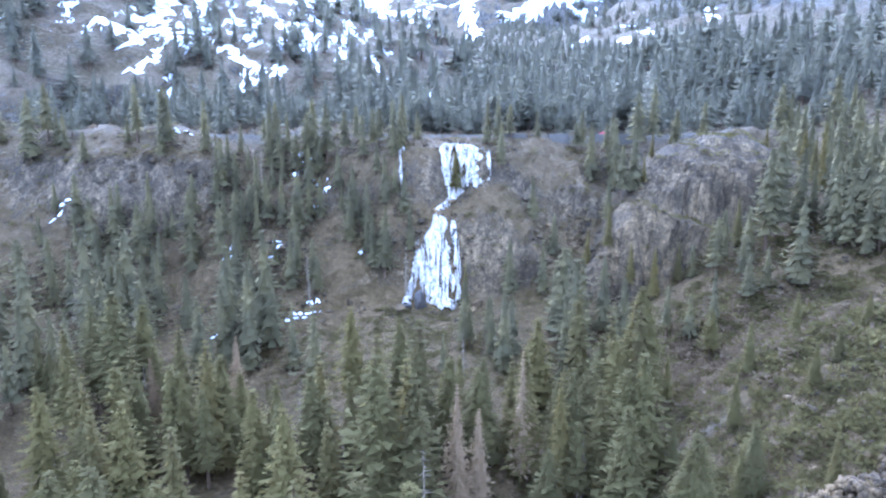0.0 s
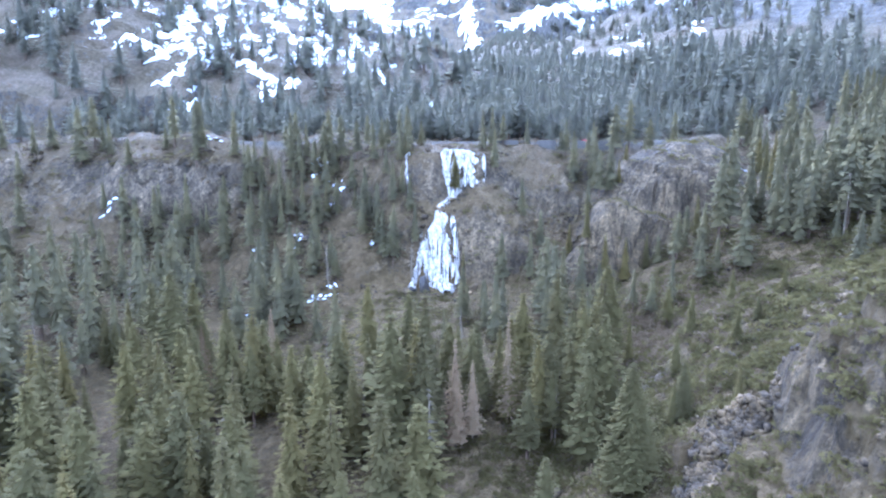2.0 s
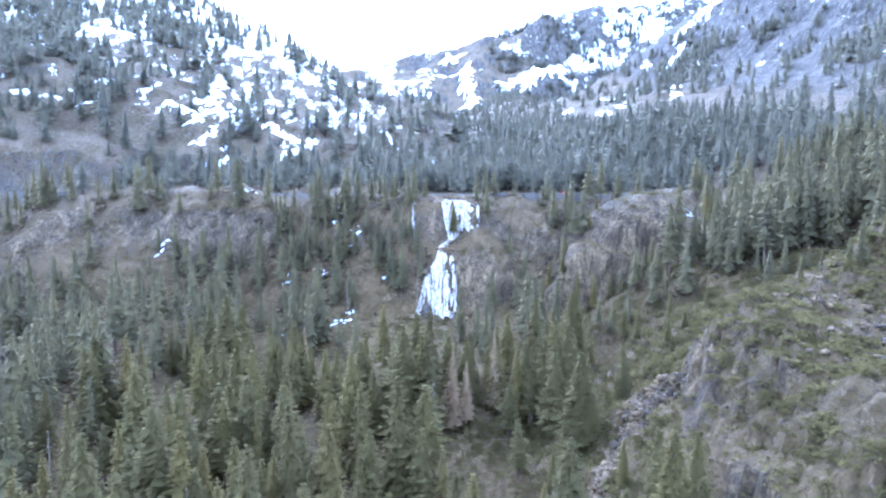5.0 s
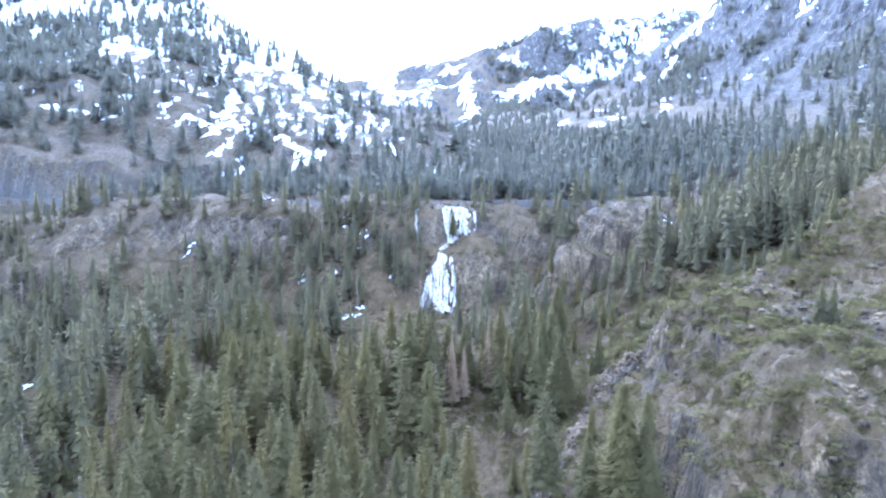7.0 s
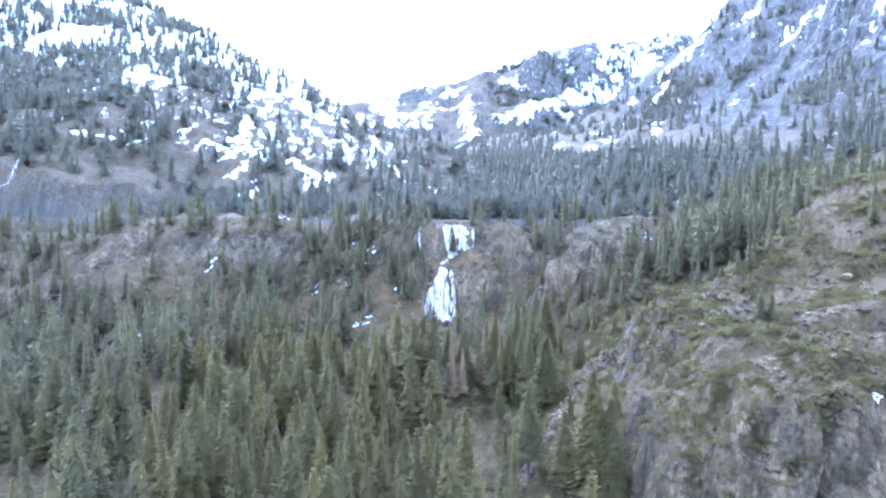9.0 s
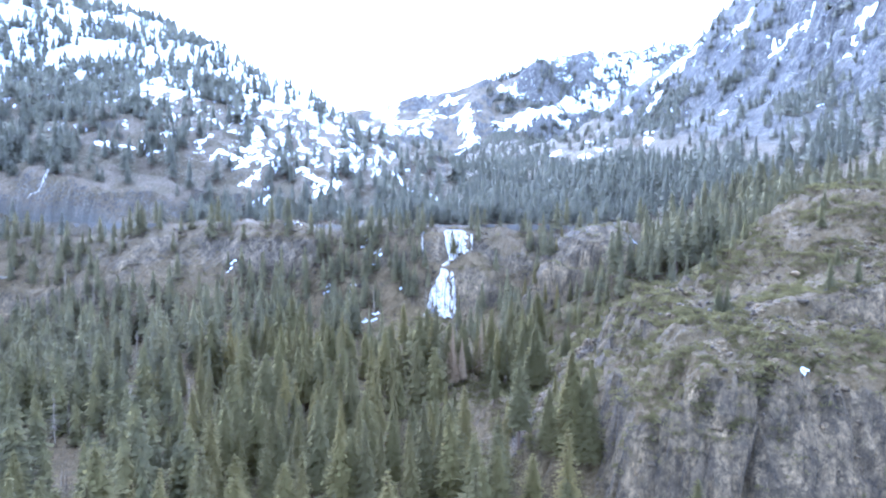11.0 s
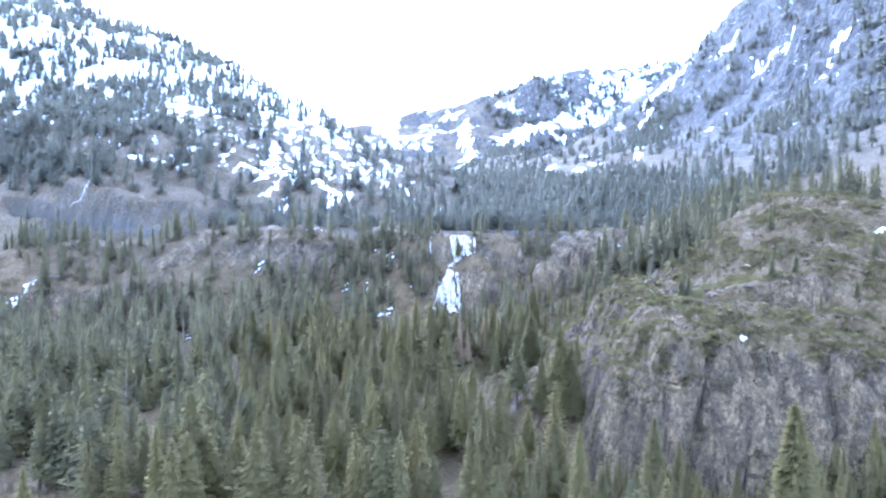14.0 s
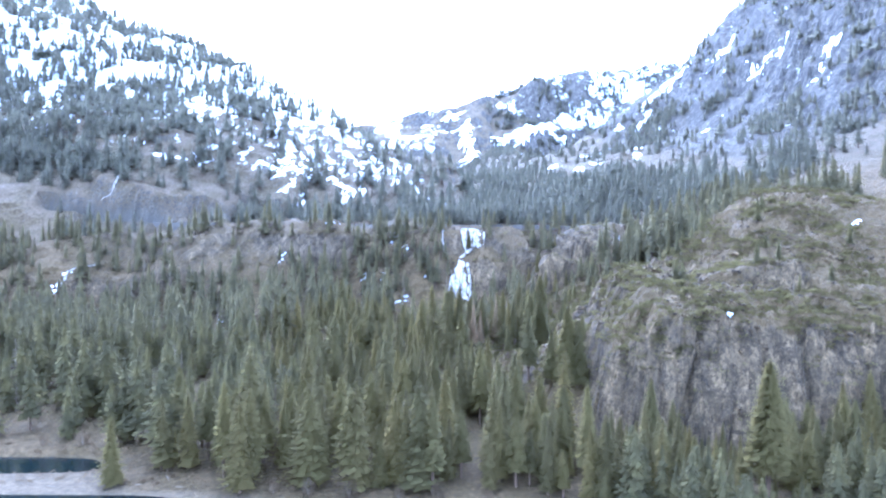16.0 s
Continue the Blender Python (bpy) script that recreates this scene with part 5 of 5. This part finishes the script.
grow_brush("slope_brush", [([bush_geo(s + 40, 34, 0.65) for s in range(6)], bush_places(4300, 83, slope_weight, (-16, 180, 35, 245), 0.9, 1.6, 0.9, 1.4))], M_BRUSH, "dense olive-green chaparral covering the steep slope")


def twig_weight(x, y):
    east = np.exp(-((x - 88) / 24) ** 2 - ((y - 190) / 26) ** 2)
    bench = sstep(y, 250, 290) * (1 - sstep(y, 400, 430)) * (1 - sstep(x, 60, 90)) * 0.55
    wood = sstep(y, -40, 10) * (1 - sstep(y, 230, 260)) * (1 - sstep(x, 20, 60)) * 0.3
    shore = 0.8 * sstep(-x, 60, 90) * sstep(y, -58, -53) * (1 - sstep(y, -14, -4)) * (land(x, y, False) > 0.7)
    return np.clip(np.maximum(np.maximum(east, bench), np.maximum(wood, shore)), 0, 1)


grow_brush("bare_brush", [([bush_geo(s + 26, 30, 0.9) for s in range(6)], bush_places(650, 80, lambda a, b: np.exp(-((a - 92) / 30) ** 4 - ((b - 190) / 30) ** 4), (55, 135, 150, 230), 1.1, 1.9, 0.9, 1.3)), ([bush_geo(s + 20, 24, 0.9) for s in range(6)], bush_places(4300, 79, twig_weight, (-360, 200, -60, 430), 0.9, 1.5, 0.8, 1.2))], M_TWIG, "leafless pinkish-brown brush among the trees")


# ---------------------------------------------------------------- shore
def willow(x, y, h, seed):
    rs = np.random.RandomState(seed)
    ob = new("bare_willow")
    V, T, n = [], [], 0
    for k in range(9):
        a, L = rs.uniform(0, 6.28), h * rs.uniform(0.7, 1.0)
        o = np.array([math.cos(a), math.sin(a), 0]) * L * rs.uniform(0.15, 0.4)
        top = o + np.array([0, 0, L])
        s = np.array([-math.sin(a), math.cos(a), 0]) * 0.09
        V += [s, -s, np.array([0.09, 0.09, 0]), top]
        T += [(n, n + 1, n + 3), (n + 1, n + 2, n + 3), (n + 2, n, n + 3)]
        n += 4
    part("stem_cluster", tri_mesh("stem_cluster", np.array(V), np.array(T)), M_DEADWOOD, ob)
    v, t = bush_geo(seed + 50, 700, 1.0)
    v[:, 2] *= np.repeat(np.where(rs.rand(len(t)) < 0.3, -0.8, 1.0), 3)
    v = v * np.array([0.42 * h, 0.42 * h, 0.62 * h]) * rs.uniform(0.9, 1.1) + np.array([0, 0, 0.42 * h])
    # thin the tuft into fine upright twigs, longer on some sides
    c = v[t].mean(1)
    a = np.arctan2(c[:, 1], c[:, 0])
    c = c * (0.72 + 0.4 * fbm(np.cos(a) * 2 + seed, np.sin(a) * 2 + c[:, 2] * 0.5, seed, 3) + 0.25 * rs.rand(len(a)))[:, None]
    v = (v[t] - v[t].mean(1)[:, None]) * np.array([0.16, 0.16, 0.6]) + c[:, None]
    tagged(part("twig_tuft", add_puff(tri_mesh("twig_tuft", v.reshape(-1, 3), np.arange(len(t) * 3).reshape(-1, 3)), puff_of(v.reshape(-1, 3))), M_TWIG, ob), "fine leafless greyish-pink twigs", kind="stuff")
    ob.matrix_basis = pose(x, y, land_at(x, y) - 0.1)
    return tagged(ob, "leafless greyish-pink willow on the lake shore", "shrub", "willows along the shore")


for k, (x, y, h) in enumerate(((-75, -66, 8), (-58, -68, 9), (-38, -70, 7), (-22, -70, 7), (-2, -76, 8), (12, -80, 6), (-90, -64, 6), (-178, -14, 7), (-196, -12, 8), (-215, -12, 6))):
    willow(x, y, h, 500 + k)


def drift_log(x, y, length, turn, seed):
    v, t = trunk_geo(length, 0.28, 7, seed, 0.02)
    ob = part("drift_log", tri_mesh("drift_log", v, t, True), M_DEADWOOD)
    ob.matrix_basis = pose(x, y, max(land_at(x, y), 0) + 0.22, 88, 0, turn)
    return tagged(ob, "bleached driftwood log lying on the beach", "log", "driftwood logs on the beach")


for k, (x, y, L, turn) in enumerate(((-186, -58, 7, 80), (-150, -56, 4, 100), (-196, -55, 5, 60), (-132, -58, 4, 85), (-112, -58, 5, 120), (-140, -48, 6, 30))):
    drift_log(x, y, L, turn, 600 + k)


def fallen_log(x, y, length, turn, tilt, seed):
    v, t = trunk_geo(length, 0.24, 7, seed, 0.015)
    ob = part("fallen_log", tri_mesh("fallen_log", v, t, True), M_DEADWOOD)
    ob.matrix_basis = pose(x, y, land_at(x, y) + 0.3, tilt, 0, turn)
    return tagged(ob, "bleached fallen log lying on the rocky bluff", "log")


fallen_log(175, 24, 9, 75, 88, 610)


# ---------------------------------------------------------------- road above the falls
M_MASONRY = make_plain("pale_masonry", [(0.3, (0.036, 0.031, 0.022)), (0.7, (0.062, 0.053, 0.038))], 1.2, 0.9, None, 0.5, 0.2)


def wall_piece(x0, x1):
    xs = np.linspace(x0, x1, max(2, int((x1 - x0) / 3) + 1))
    yf = ROAD(xs) - 6.2
    ring = []
    for dy, z in ((-0.6, 106.5), (-0.3, 118.1), (0, 118.2), (0.6, 118.1), (0.6, 106.5)):
        ring.append(np.stack([xs, yf + dy, np.full_like(xs, z) + (0.12 * vnoise(xs / 2, xs * 0, 7) if z > 115 else 0)], 1))
    V = np.stack(ring, 1).reshape(-1, 3)
    T = []
    for k in range(len(xs) - 1):
        for j in range(4):
            p = k * 5 + j
            T += [(p, p + 5, p + 6), (p, p + 6, p + 1)]
    e = (len(xs) - 1) * 5
    T += [(0, 1, 2), (0, 2, 3), (0, 3, 4), (e, e + 2, e + 1), (e, e + 3, e + 2), (e, e + 4, e + 3)]
    return part("road_wall", tri_mesh("road_wall", V, np.array(T)), M_MASONRY)


for k, (a, b) in enumerate(((-352, -258), (25, 48), (52, 62), (72, 100))):
    tagged(wall_piece(a, b), "pale stone retaining wall along the mountain road", "wall", kind="structure")


def make_paint(name, col, rough=0.35):
    m, nodes, links, b = node_material(name, rough, 0.5)
    b.inputs["Base Color"].default_value = (*col, 1)
    return m


def bevelled(name, geo, width, material, parent):
    me = tri_mesh(name, *geo)
    bm = bmesh.new()
    bm.from_mesh(me)
    bmesh.ops.bevel(bm, geom=bm.edges[:], offset=width, segments=2, affect="EDGES", profile=0.6)
    bm.to_mesh(me)
    bm.free()
    return part(name, me, material, parent)


def make_car(x, turn, paint, label):
    ob = new("car")
    bevelled("body", box(0, 0, 0.62, 4.4, 1.75, 0.7, 0.96), 0.12, paint, ob)
    bevelled("cabin", box(-0.2, 0, 1.22, 2.4, 1.6, 0.55, 0.78), 0.08, M_GLASS_DARK, ob)
    bevelled("roof", box(-0.2, 0, 1.5, 1.8, 1.25, 0.07, 0.95), 0.02, paint, ob)
    a = np.arange(14) * 2 * np.pi / 14
    for wx in (-1.35, 1.35):
        for wy in (-0.8, 0.8):
            r = np.stack([0.33 * np.cos(a), 0 * a, 0.33 * np.sin(a)], 1)
            v = np.concatenate([r + (0, -0.11, 0), r + (0, 0.11, 0), [(0, -0.09, 0), (0, 0.09, 0)]])
            t = [q for k in range(14) for q in ((k, (k + 1) % 14, 14 + (k + 1) % 14), (k, 14 + (k + 1) % 14, 14 + k), (28, (k + 1) % 14, k), (29, 14 + k, 14 + (k + 1) % 14))]
            w = part("wheel", tri_mesh("wheel", v, np.array(t)), M_TYRE, ob)
            w.location = (wx, wy, 0.33)
    y = float(ROAD(x))
    ob.matrix_basis = pose(x, y - 1.5, land_at(x, y) + 0.02, 0, 0, turn)
    return tagged(ob, label, "car")


M_GLASS_DARK = make_paint("dark_window_glass", (0.02, 0.022, 0.025), 0.08)
M_TYRE = make_paint("tyre_rubber", (0.025, 0.025, 0.025), 0.8)
make_car(80, 3, make_paint("red_car_paint", (0.45, 0.03, 0.025)), "small red car on the mountain road")
